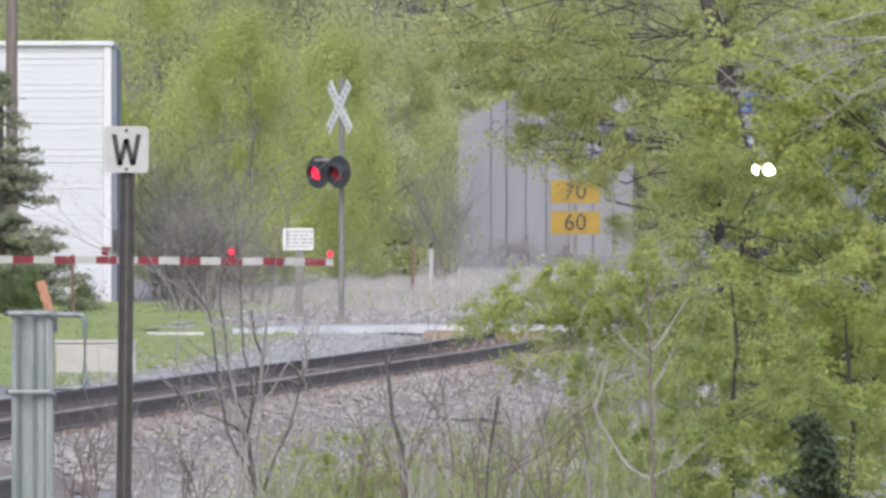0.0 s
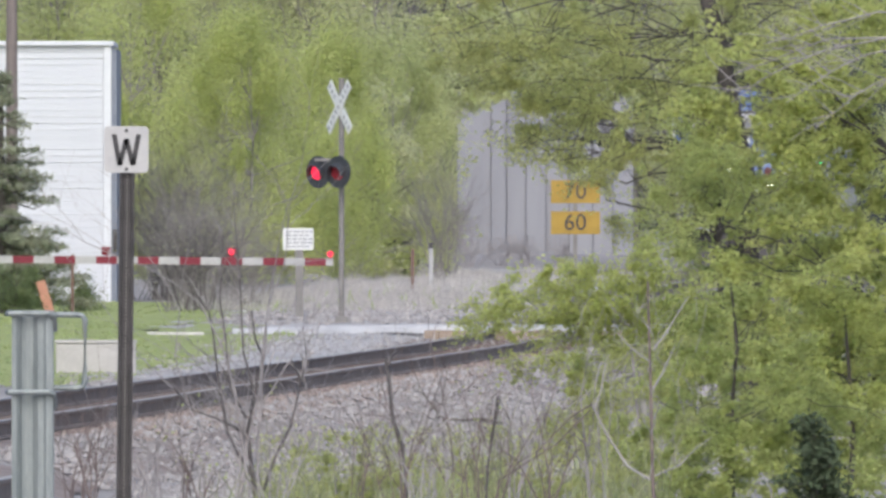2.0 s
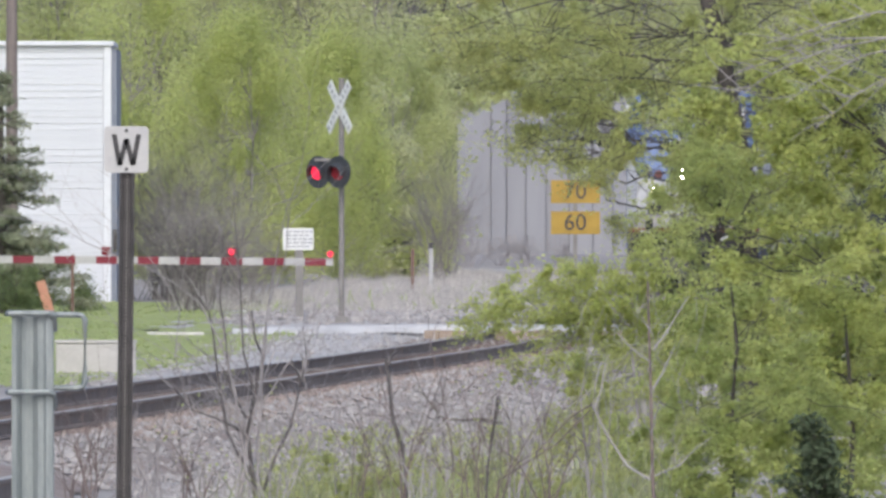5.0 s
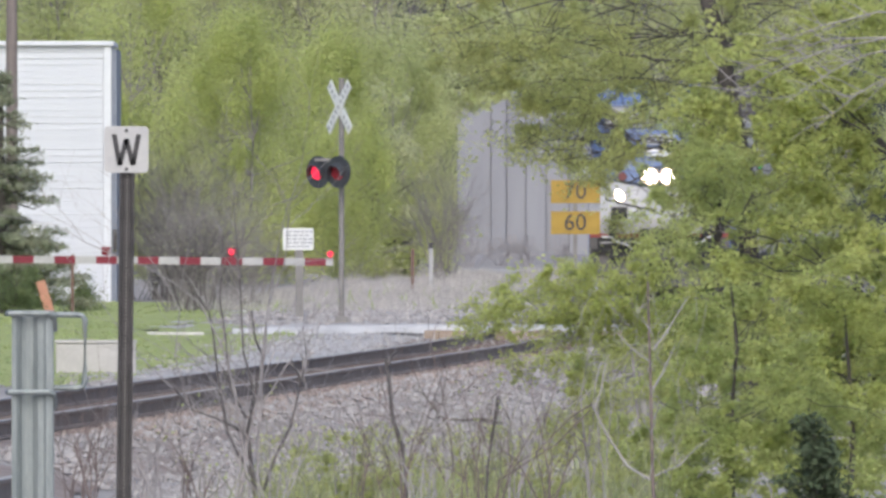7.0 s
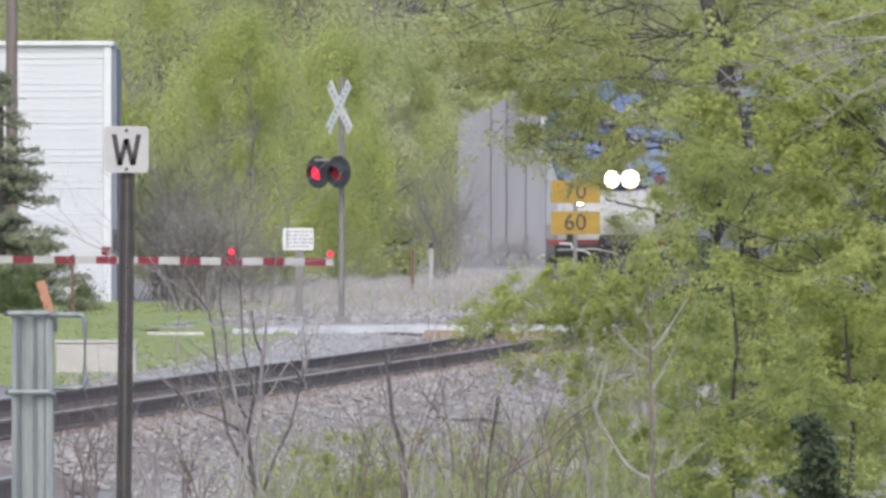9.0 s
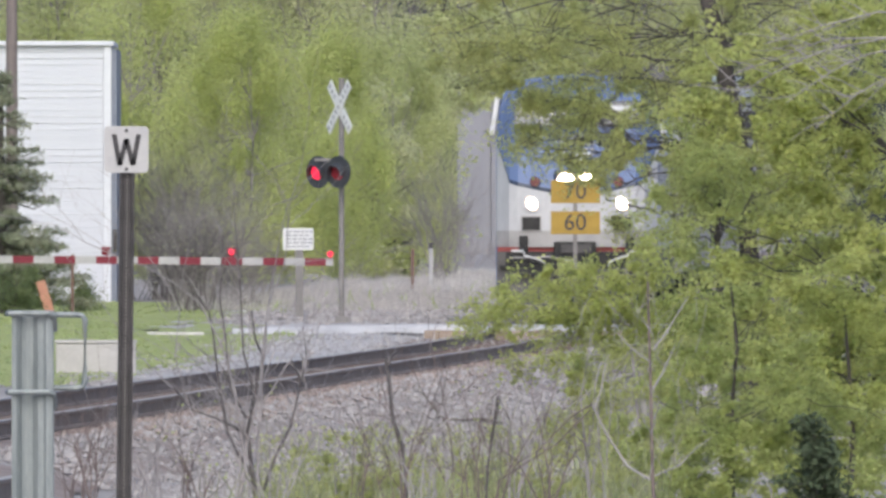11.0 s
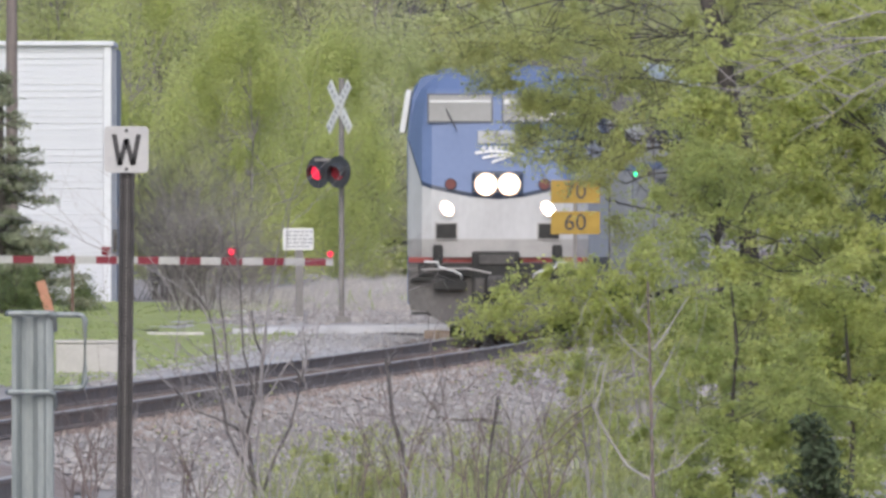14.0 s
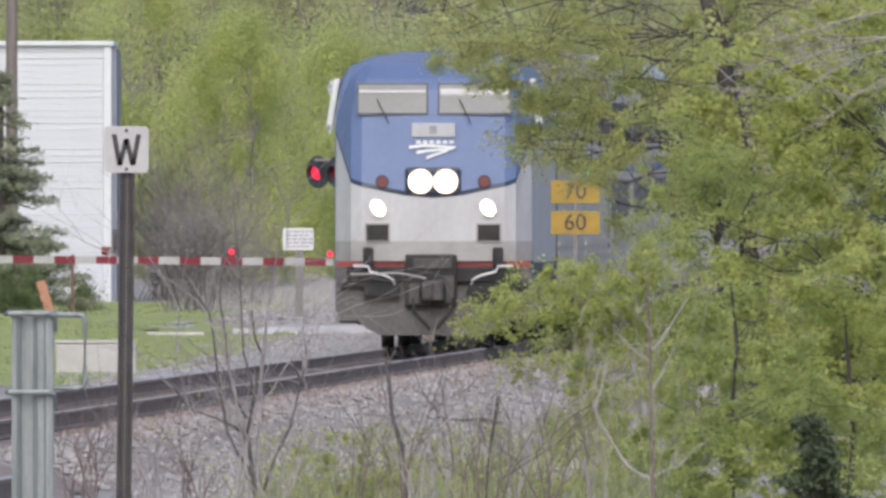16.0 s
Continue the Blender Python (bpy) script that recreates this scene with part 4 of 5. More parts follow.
# ---- white building ----
def build_building():
    b = empty("building", pose(-6.93, 850, 0.16), "white clapboard building with a flat white parapet", "building")
    part("wall", box(-14, -0.02, 0.06, 12, -0.3, 5.5), M_TRIM, b, "white end wall")
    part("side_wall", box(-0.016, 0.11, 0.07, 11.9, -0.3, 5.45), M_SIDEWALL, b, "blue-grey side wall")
    part("parapet_cap", box(-14.05, 0.05, -0.1, 12.1, 5.52, 5.62, 0.015), M_TRIM, b)
    part("corner_board", box(-0.16, 0.0, -0.02, 0.055, -0.25, 5.518, 0.008), M_TRIM, b)
    part("meter_box", box(0.03, 0.13, -0.03, 0.068, 1.2, 1.68, 0.01), M_PILOT, b, "dark grey meter box")
    me = None
    z = -0.05
    while z < 5.4:
        if me is None:
            bm = bmesh.new()
            vs = [bm.verts.new(c) for c in ((-14, 0.055, 0), (-0.165, 0.055, 0), (-14, 0.027, 0.004), (-0.165, 0.027, 0.004), (-14, 0.042, 0.142), (-0.165, 0.042, 0.142))]
            bm.faces.new((vs[0], vs[1], vs[3], vs[2]))
            bm.faces.new((vs[2], vs[3], vs[5], vs[4]))
            ob = part("clapboard", bm, M_CLAP, b)
            me = ob.data
        else:
            ob = new("clapboard", me)
            ob.parent = b
        ob.location = (0, 0.006 * math.sin(z * 37), z)
        z += 0.136


build_building()

# ---- grey metal building far down the line ----
silo = empty("metal_shed", pose(0.42, 1200, 0.6), "tall pale grey metal-clad grain building far behind the trees", "building")
part("wall", box(0, 5.2, 0.05, 9, -0.5, 5.2), M_METALSIDE, silo)
part("roof", box(-0.1, 5.3, -0.15, 9.1, 5.2, 5.36, 0.03), M_METALSIDE, silo)
for k, x in enumerate((0.0, 1.0, 1.45, 2.03, 2.62, 3.3, 4.0, 4.6)):
    part("cladding_panel", box(x + 0.006, (1.0, 1.45, 2.03, 2.62, 3.3, 4.0, 4.6, 5.2)[k] - 0.006, -0.06 - 0.10 * (k % 2), 0.045, -0.4, 5.18, 0.02), M_METALSIDE, silo)

# white plate added to give a bright spot in the camera's view
part("vent_panel", box(3.5, 3.86, -0.2, -0.165, 2.95, 3.15, 0.01), M_TRIM, silo, "small white panel")


# ---- train ----
BODY = [(1.5, 0.55), (1.5, 1.3), (1.5, 1.62), (1.5, 2.9), (1.5, 3.3), (1.43, 3.92), (1.28, 4.25), (0.92, 4.39), (0.45, 4.47)]


def build_locomotive():
    t = empty("locomotive", pose(0, 0, 0), "blue and silver diesel passenger locomotive with lit headlights", "locomotive")
    cols = [(-1.0, 0.95), (-0.985, 0.62), (-0.83, 0.13), (-0.72, 0.03), (-0.3, 0.0), (0, -0.01), (0.3, 0.0), (0.72, 0.03), (0.83, 0.13), (0.985, 0.62), (1.0, 0.95)]
    seam = [3.34, 3.2, 2.5, 2.44, 2.31, 2.27, 2.31, 2.44, 2.5, 3.2, 3.34]

    def back(z):
        return max(0, z - 2.4) * 0.30 + max(0, z - 4.0) * 0.9 + max(0, z - 4.25) * 2.0

    def row(bm, w, zs):
        return [bm.verts.new((w * c, y0 * w / 1.5 + back(z), z)) for (c, y0), z in zip(cols, zs)]

    def skin(rows, bm):
        for a, b in zip(rows, rows[1:]):
            for i in range(len(a) - 1):
                bm.faces.new((a[i], a[i + 1], b[i + 1], b[i]))
    n = len(cols)
    bm = bmesh.new()
    skin([row(bm, 1.5, [z] * n) for z in (1.32, 1.62)], bm)
    part("bumper_ledge", bm, M_LEDGE, t, "dusty grey lower nose")
    bm = bmesh.new()
    skin([row(bm, 1.5, [1.62] * n), row(bm, 1.5, [2.0] * n), row(bm, 1.5, seam)], bm)
    part("nose", bm, M_SILVER, t, "silver lower nose")
    bm = bmesh.new()
    up = [row(bm, 1.5, seam), row(bm, 1.5, [s + 0.07 for s in seam])]
    skin(up, bm)
    part("nose_stripe", bm, M_NAVY, t)
    bm = bmesh.new()
    up = [row(bm, 1.5, [s + 0.07 for s in seam]), row(bm, 1.5, [3.45] * n), row(bm, 1.45, [3.9] * n), row(bm, 1.41, [4.08] * n), row(bm, 1.29, [4.27] * n), row(bm, 0.95, [4.41] * n), row(bm, 0.5, [4.48] * n), row(bm, 0.06, [4.5] * n)]
    skin(up, bm)
    part("cab_front", bm, M_BLUE, t, "blue cab front")
    for ob in t.children:
        for p in ob.data.polygons:
            p.use_smooth = False
    # body behind the cab
    bm = bmesh.new()
    prof = [(-x, z) for x, z in BODY] + [(x, z) for x, z in BODY[::-1]]
    rings = [[bm.verts.new((x, y, z)) for x, z in prof] for y in (0.9 + 0.02, 21.0)]
    m = len(prof)
    for i in range(m):
        f = bm.faces.new((rings[0][i], rings[1][i], rings[1][(i + 1) % m], rings[0][(i + 1) % m]))
        z = (prof[i][1] + prof[(i + 1) % m][1]) / 2
        f.material_index = 0 if z > 3.3 else (1 if z > 1.0 else 2)
    bm.faces.new(rings[1])
    bm.faces.new(rings[0][::-1])
    part("body", bm, [M_BLUE, M_SILVER, M_PILOT], t, "silver carbody with a blue roofline")
    # plough, pocket and coupler
    part("red_stripe", box(-1.46, 1.46, 0.07, 0.8, 1.235, 1.318), M_REDSTRIPE, t, "thin red stripe")
    bm = bmesh.new()
    pr = [(-1.47, 1.23), (-1.47, 0.62), (-1.42, 0.45), (-1.15, 0.43), (-1.0, 0.3), (-0.8, 0.2), (0.8, 0.2), (1.0, 0.3), (1.15, 0.43), (1.42, 0.45), (1.47, 0.62), (1.47, 1.23)]
    fr = [bm.verts.new((x, -0.02 + 0.10 * (abs(x) / 1.47) ** 2 - 0.12 * (1.23 - z), z)) for x, z in pr]
    bk = [bm.verts.new((x, 1.0, z)) for x, z in pr]
    bm.faces.new(fr[::-1])
    for i in range(len(pr)):
        j = (i + 1) % len(pr)
        bm.faces.new((fr[i], fr[j], bk[j], bk[i]))
    part("pilot", bm, M_PLOUGH, t, "dusty grey pilot plough")
    # black strips across the pilot and at its lower corners
    for s in (-1, 1):
        part("pilot_recess", box(s * 0.98 - 0.44, s * 0.98 + 0.44, -0.09, 0.1, 0.93, 0.995, 0.01), M_UNDER, t)
        part("plough_lip", box(s * 1.28 - 0.13, s * 1.28 + 0.13, -0.14, 0.05, 0.38, 0.428, 0.01), M_UNDER, t)
    # black plate for the dark band along the top of the pilot
    part("pilot_step", box(-1.3, 1.3, -0.06, 0.3, 1.0, 1.22, 0.02), M_UNDER, t, "black band across the top of the plough")
    part("coupler_pocket", box(-0.42, 0.36, -0.13, 0.2, 0.62, 1.42, 0.03), M_UNDER, t)
    for k, (xa, xb, za, zb) in enumerate(((-0.36, -0.2, 0.66, 0.98), (0.18, 0.32, 0.68, 1.1), (-0.3, 0.28, 1.2, 1.36), (-1.05, -0.5, 0.78, 0.93), (0.5, 1.05, 0.78, 0.93))):
        part("pilot_fitting", box(xa, xb, -0.17, 0.02, za, zb, 0.02), M_UNDER if k > 2 else M_PILOT, t)
    part("uncoupling_lever", tube([(-1.25, -0.16, 1.12), (-0.5, -0.2, 1.14), (-0.1, -0.3, 1.06)], 0.016, 6), M_LEDGE, t)
    cp = part("coupler", box(-0.16, 0.16, -0.45, -0.1, 0.72, 1.02, 0.05), M_PILOT, t)
    part("knuckle", cyl((0.08, -0.5, 0.74), (0.08, -0.5, 1.0), 0.09), M_PILOT, cp)
    for s in (-1, 1):
        part("hose_bracket", box(s * 0.98 - 0.08, s * 0.98 + 0.08, -0.1, 0.1, 1.22, 1.53, 0.03), M_UNDER, t)
        part("handrail", tube([(s * 1.2, -0.1, 1.25), (s * 0.98, -0.16, 1.24), (s * 0.95, -0.18, 1.16), (s * 0.72, -0.18, 1.1), (s * 0.6, -0.18, 1.04), (s * 0.58, -0.1, 0.97)], 0.018), M_SIGNWHITE, t, "white bent handrail")
        part("air_hose", tube([(s * 0.3, -0.15, 0.75), (s * 0.27, -0.3, 0.55), (s * 0.12, -0.32, 0.38), (s * 0.05, -0.3, 0.3)], 0.03), M_UNDER, t)
        sb = part("step_box", box(s * 0.84 - 0.19, s * 0.84 + 0.19, -0.012, 0.2, 1.6, 1.9, 0.01), M_LEDGE, t)
        part("step_recess", box(s * 0.84 - 0.165, s * 0.84 + 0.165, -0.022, 0.02, 1.63, 1.87), M_UNDER, sb)
        dl = part("ditch_light", cyl((s * 0.83, -0.03, 2.12), (s * 0.83, 0.2, 2.12), 0.14, seg=20), M_SILVER, t)
        bm = cyl((0, -0.05, 0), (0, -0.034, 0), 0.086, seg=20)
        bmesh.ops.transform(bm, matrix=pose(s * 0.83, 0, 2.12, 0, -35, 0) @ Matrix.Diagonal((0.88, 1, 1.25, 1)), verts=bm.verts[:])
        part("lens", bm, M_DITCH, dl, "glowing warm white lens")
        # glowing ring behind the lens draws its warm glare
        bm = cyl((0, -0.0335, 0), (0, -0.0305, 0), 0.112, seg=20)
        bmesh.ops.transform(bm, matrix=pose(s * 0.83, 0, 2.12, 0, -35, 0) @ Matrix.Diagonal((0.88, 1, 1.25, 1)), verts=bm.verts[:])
        part("reflector", bm, M_GLARE, dl, "warm glowing ring that imitates lamp glare")
        ml = part("marker_light", cyl((s * 0.77, 0.0, 2.52), (s * 0.77, 0.1, 2.52), 0.10, seg=16), M_NAVY, t)
        part("lens", cyl((s * 0.77, -0.014, 2.52), (s * 0.77, -0.004, 2.52), 0.085, seg=16), M_MARKER, ml, "dull red lens")
        w0, w1 = (-1.13, -0.11) if s < 0 else (0.09, 1.15)
        fm = bmesh.new()
        gm = bmesh.new()
        for g, b, d in ((fm, 0.03, 0.0), (gm, 0.0, -0.012)):
            q = [g.verts.new((x, back(z) + 0.01 - 0.03 + d, z)) for x, z in ((w0 - b, 3.555 - b), (w1 + b, 3.555 - b), (w1 + b, 3.98 + b), (w0 - b, 3.98 + b))]
            g.faces.new(q)
            ex = bmesh.ops.extrude_face_region(g, geom=g.faces[:])
            bmesh.ops.translate(g, verts=[v for v in ex["geom"] if isinstance(v, bmesh.types.BMVert)], vec=(0, 0.05, 0))
        fr_ = part("windscreen", fm, M_NAVY, t)
        part("pane", gm, M_WINDOW, fr_)
        # white sun shade strip, deeper on the right to paint windscreen glare
        part("sun_shade", box(w0 + 0.01, w1 - 0.01, back(3.9) - 0.06, back(3.9) - 0.04, 3.86 if s < 0 else 3.83, 3.9 if s < 0 else 3.92), M_SIGNWHITE, fr_)
        part("wiper", tube([(s * 0.62 - 0.23, 0.33, 3.76), (s * 0.62 - 0.05, 0.19, 3.4)], 0.009, 5), M_BLACK, fr_)
        mi = part("mirror_shield", box(-0.05, 0.05, -0.25, 0.25, -0.36, 0.36, 0.03), M_SIGNWHITE, t, "white mirror housing")
        mi.matrix_basis = pose(s * 1.53, 1.3, 3.72, 0, -s * 9, 0)
    nb = part("number_board", box(-0.33, 0.33, back(3.2) - 0.045, back(3.4) + 0.02, 3.19, 3.4, 0.01), M_NUMBER, t, "pale grey number board")
    part("number_bar", box(-0.06, 0.05, back(3.2) - 0.051, back(3.2) - 0.046, 3.23, 3.36), M_GREYINK, nb)
    for k in range(6):
        part("lettering_bar", box(-0.26 + k * 0.1, -0.19 + k * 0.1, back(3.12) - 0.035, back(3.12) + 0.04, 3.09, 3.14), M_SIGNWHITE, t)
    for k, (xa, xb, za, zb) in enumerate(((-0.37, 0.34, 3.06, 3.02), (-0.25, 0.3, 2.98, 3.0), (-0.1, 0.22, 2.9, 2.97))):
        bm = bmesh.new()
        q = [bm.verts.new((x, back(z) - 0.035, z)) for x, z in ((xa, za - 0.05), (xa * 0.4, za - 0.02), (xb, zb), (xb, zb + 0.03), (xa * 0.3, za + 0.03), (xa, za))]
        bm.faces.new(q)
        ex = bmesh.ops.extrude_face_region(bm, geom=bm.faces[:])
        bmesh.ops.translate(bm, verts=[v for v in ex["geom"] if isinstance(v, bmesh.types.BMVert)], vec=(0, 0.04, 0))
        part("emblem_stripe", bm, M_SIGNWHITE, t)
    hl = part("headlight", box(-0.42, 0.42, -0.05, 0.12, 2.31, 2.73, 0.05), M_NAVY, t, "twin headlight housing")
    for s in (-1, 1):
        part("lens", cyl((s * 0.19, -0.075, 2.52), (s * 0.19, -0.05, 2.52), 0.135, seg=24), M_HEADLIGHT, hl, "glowing warm white lens")
        # warm glare drawn as a glowing ring round each headlight lens
        part("reflector", cyl((s * 0.19, -0.064, 2.52), (s * 0.19, -0.0505, 2.52), 0.188, seg=24), M_GLARE, hl, "warm glowing ring that imitates lamp glare")
    for y in (3.6, 15.6):
        tr = part("truck", box(-1.2, 1.2, y - 1.9, y + 1.9, 0.35, 0.75, 0.05), M_UNDER, t)
        for dy in (-1.35, 1.35):
            for s in (-1, 1):
                part("wheel", cyl((s * 0.82, y + dy, 0.5), (s * 0.69, y + dy, 0.5), 0.505, seg=28), M_UNDER, tr)
    return t


def build_coach(tall=False):
    """A fluted steel coach; tall: with two decks and a pale roof."""
    t = empty("coach", pose(0, 0, 0), "tall two-deck stainless steel passenger coach" if tall else "windowless stainless steel baggage car behind the locomotive", "railway coach", "cars of the train")
    prof = [(1.5, 0.75), (1.52, 1.4), (1.52, 2.9), (1.46, 3.3), (1.2, 3.68), (0.7, 3.84), (0.2, 3.88)]
    if tall:
        prof = [(1.5, 0.5), (1.53, 1.4), (1.53, 3.7), (1.5, 4.2)]
        bm = bmesh.new()
        top = [(1.51, 4.205), (1.42, 4.5), (1.2, 4.68), (0.7, 4.78), (0.2, 4.8)]
        top = [(-x, z) for x, z in top] + top[::-1]
        ends = [[bm.verts.new((x, y, z)) for x, z in top] for y in (0.02, 25.38)]
        for i in range(len(top)):
            j = (i + 1) % len(top)
            bm.faces.new((ends[0][i], ends[1][i], ends[1][j], ends[0][j]))
        # dark panel paints the shade over the front end of the roof
        part("end_cap", box(-1.3, 1.3, -0.02, 0.016, 4.205, 4.6, 0.005), M_COACHEND, t, "end panel in shaded grey")
        for e in (ends[0][::-1], ends[1]):
            bm.faces.new(e).material_index = 1
        part("roof", bm, [M_COACHROOF, M_COACHEND], t, "pale shiny steel roof")
    prof = [(-x, z) for x, z in prof] + prof[::-1]
    bm = bmesh.new()
    rings = [[bm.verts.new((x, y, z)) for x, z in prof] for y in (0.0, 25.4)]
    m = len(prof)
    for i in range(m):
        bm.faces.new((rings[0][i], rings[1][i], rings[1][(i + 1) % m], rings[0][(i + 1) % m]))
    for e in (rings[0][::-1], rings[1]):
        bm.faces.new(e).material_index = 1
    part("body", bm, [M_STEEL, M_COACHEND], t)
    part("end_door", box(-0.4, 0.4, -0.12, 0.01, 0.9, 3.1, 0.03), M_PILOT, t)
    for s in (-1, 1):
        for k in range(5):
            part("flute", box(s * 1.535 - 0.012, s * 1.535 + 0.012, 0.1, 25.3, 0.85 + k * 0.17, 0.93 + k * 0.17), M_STEEL, t)
        part("colour_stripe", box(s * 1.528 - 0.006, s * 1.528 + 0.006, 0.05, 25.35, 2.75, 2.88), M_BLUE, t)
        for k in range(11):
            if tall:
                part("window", box(s * 1.524 - 0.01, s * 1.524 + 0.01, 2.0 + k * 2.0, 3.4 + k * 2.0, 1.95, 2.6), M_DARKGLASS, t)
                part("window", box(s * 1.534 - 0.01, s * 1.534 + 0.01, 2.0 + k * 2.0, 3.4 + k * 2.0, 3.3, 3.9), M_DARKGLASS, t)
    for y in (3.0, 22.4):
        tr = part("truck", box(-1.1, 1.1, y - 1.5, y + 1.5, 0.35, 0.75, 0.05), M_UNDER, t)
        for dy in (-1.25, 1.25):
            for s in (-1, 1):
                part("wheel", cyl((s * 0.82, y + dy, 0.458), (s * 0.69, y + dy, 0.458), 0.46, seg=24), M_UNDER, tr)
    return t


loco = build_locomotive()
coaches = [build_coach()]
coaches.append(copy_thing(coaches[0], pose(0, 0, 0)))
coaches.append(build_coach(True))
for _ in range(2):
    coaches.append(copy_thing(coaches[2], pose(0, 0, 0)))
part("indicator_light", cyl((1.53, 0.9, 2.69), (1.58, 0.9, 2.69), 0.038, seg=12), M_GREEN, coaches[1], "small lit green indicator lamp")


# ---- crossing equipment ----
lamps = []          # (object, first phase lit)


def red_lens(parent, r, at_, phase):
    """A lens that glows on one face and is dark on the other; it turns over to flash."""
    bm = bmesh.new()
    for s, k in ((-1, 0), (1, 1)):
        b2 = bmesh.new()
        cyl((0, 0, 0), (0, s * 0.012, 0), r, seg=20, bm=b2)
        me = bpy.data.meshes.new("t")
        b2.to_mesh(me)
        b2.free()
        first = len(bm.faces)
        bm.from_mesh(me)
        bm.faces.ensure_lookup_table()
        for f in bm.faces[first:]:
            f.material_index = k
    ob = part("flashing_lens", bm, [M_REDGLOW, M_REDDIM], parent, "red lens of a flashing lamp")
    ob.location = at_
    lamps.append((ob, phase, Vector(at_)))
    return ob


def build_crossing_signal():
    t = empty("crossing_signal", pose(-1.87, 750, 0.08), "crossing signal mast with white crossbuck and red flashing lamps", "crossing signal")
    part("mast", cyl((0, 0, 0.1), (0, 0, 4.5), 0.055, seg=14), M_MAST, t, "grey steel mast")
    part("base", box(-0.12, 0.12, -0.12, 0.12, -0.1, 0.14, 0.03), M_MAST, t)
    part("cap", cyl((0, 0, 4.5), (0, 0, 4.53), 0.065), M_MAST, t)
    yaw = pose(-0.03, -0.09, 4.0, 0, 0, -63)
    for k, a in enumerate((45, -45)):
        bl = part("crossbuck_blade", box(-0.61, 0.61, -0.012 - 0.02 * k, 0.003 - 0.02 * k, -0.114, 0.114, 0.006), M_SIGNWHITE, t, "white crossbuck blade with worn lettering")
        bl.matrix_basis = yaw @ pose(0, 0, 0, 0, a, 0)
        for j in range(9):
            q = -0.54 + j * 0.135
            if abs(q) > 0.14 or k:
                lb = part("lettering_bar", box(q - 0.022, q + 0.022, -0.019 - 0.02 * k, -0.0125 - 0.02 * k, -0.04, 0.04), M_GREYINK, bl)
    head = pose(-0.25, -0.12, 2.80, 0, 0, -43)
    part("cross_arm", cyl((-0.5, -0.1, 3.02), (0.05, 0, 3.02), 0.03), M_MAST, t)
    for k, s in enumerate((-1, 1)):
        u = part("lamp_unit", cyl((s * 0.255, 0.0, 0), (s * 0.255, 0.025, 0), 0.30, seg=28), M_HOUSING, t, "round black lamp background with hood")
        u.matrix_basis = head
        part("lamp_body", cyl((s * 0.255, 0.026, 0), (s * 0.255, 0.22, 0), 0.17, 0.11, seg=20), M_HOUSING, u)
        bm = bmesh.new()
        for j in range(13):
            a = math.pi * (-0.1 + 1.2 * j / 12)
            x, z = 0.165 * math.cos(a), 0.165 * math.sin(a)
            for rr in (1.0, 1.06):
                bm.verts.new((s * 0.255 + x * rr, -0.01, z * rr))
                bm.verts.new((s * 0.255 + x * rr, -0.21 + 0.08 * abs(x) / 0.165, z * rr - 0.05))
        bm.verts.ensure_lookup_table()
        for j in range(12):
            a, b = 4 * j, 4 * j + 4
            bm.faces.new([bm.verts[i] for i in (a, b, b + 1, a + 1)])
            bm.faces.new([bm.verts[i] for i in (a + 2, a + 3, b + 3, b + 2)])
            bm.faces.new([bm.verts[i] for i in (a + 1, b + 1, b + 3, a + 3)])
        part("hood", bm, M_HOUSING, u)
        red_lens(u, 0.138, (s * 0.255, -0.02, 0), k)
    return t


build_crossing_signal()


def build_gate():
    t = empty("crossing_gate", pose(-2.05, 760, 1.215, 0, 0.48, 0), "lowered crossing gate arm with red and white stripes", "crossing gate")
    x, k = 0.0, 0
    ends = [0.0, -0.14, -0.53]
    while ends[-1] > -9.5:
        ends.append(ends[-1] - 0.39)
    for a, b in zip(ends, ends[1:]):
        part("stripe", box(b, a, -0.02, 0.02, -0.07, 0.07), M_GATERED if k % 2 else M_GATEWHITE, t)
        k += 1
    for j, (q, ph) in enumerate(((-0.06, None), (-1.9, 0), (-4.25, 1))):
        st = part("arm_lamp", box(q - 0.035, q + 0.035, -0.04, 0.04, 0.075, 0.1), M_GATERED, t)
        if ph is None:
            part("lens", cyl((q, -0.06, 0.15), (q, 0.06, 0.15), 0.06, seg=16), M_REDGLOW, st, "steadily lit red tip lamp")
        else:
            part("lamp_case", box(q - 0.08, q + 0.08, -0.0, 0.06, 0.101, 0.25, 0.02), M_GATERED, st)
            red_lens(st, 0.06, (q, -0.03, 0.175), ph)
    m = part("gate_mast", cyl((-9.3, 0.3, -1.2), (-9.3, 0.3, 1.6), 0.06), M_MAST, t)
    part("mechanism", box(-9.6, -9.0, 0.02, 0.5, -0.3, 0.3, 0.03), M_MAST, m)


build_gate()


def sign(name, x, y, zb, zt, plates, label, cat, post_r=0.03, post=None):
    t = empty(name, pose(x, y, zb), label, cat)
    part("post", box(-post_r, post_r, 0.0, post_r * 1.2, -0.2, zt - zb, 0.004), post or M_MAST, t)
    for x0, x1, z0, z1, m, lab in plates:
        p = part("plate", box(x0 - x, x1 - x, -0.012, -0.002, z0 - zb, z1 - zb, 0.004), m, t, lab)
    return t


t = sign("notice_sign", -2.72, 770, 0.33, 1.8, [(-3.03, -2.45, 1.434, 1.85, M_SIGNWHITE, "white notice plate")], "white notice on a dark timber post", "sign", 0.075, M_MAST)
r_ = random.Random(2)
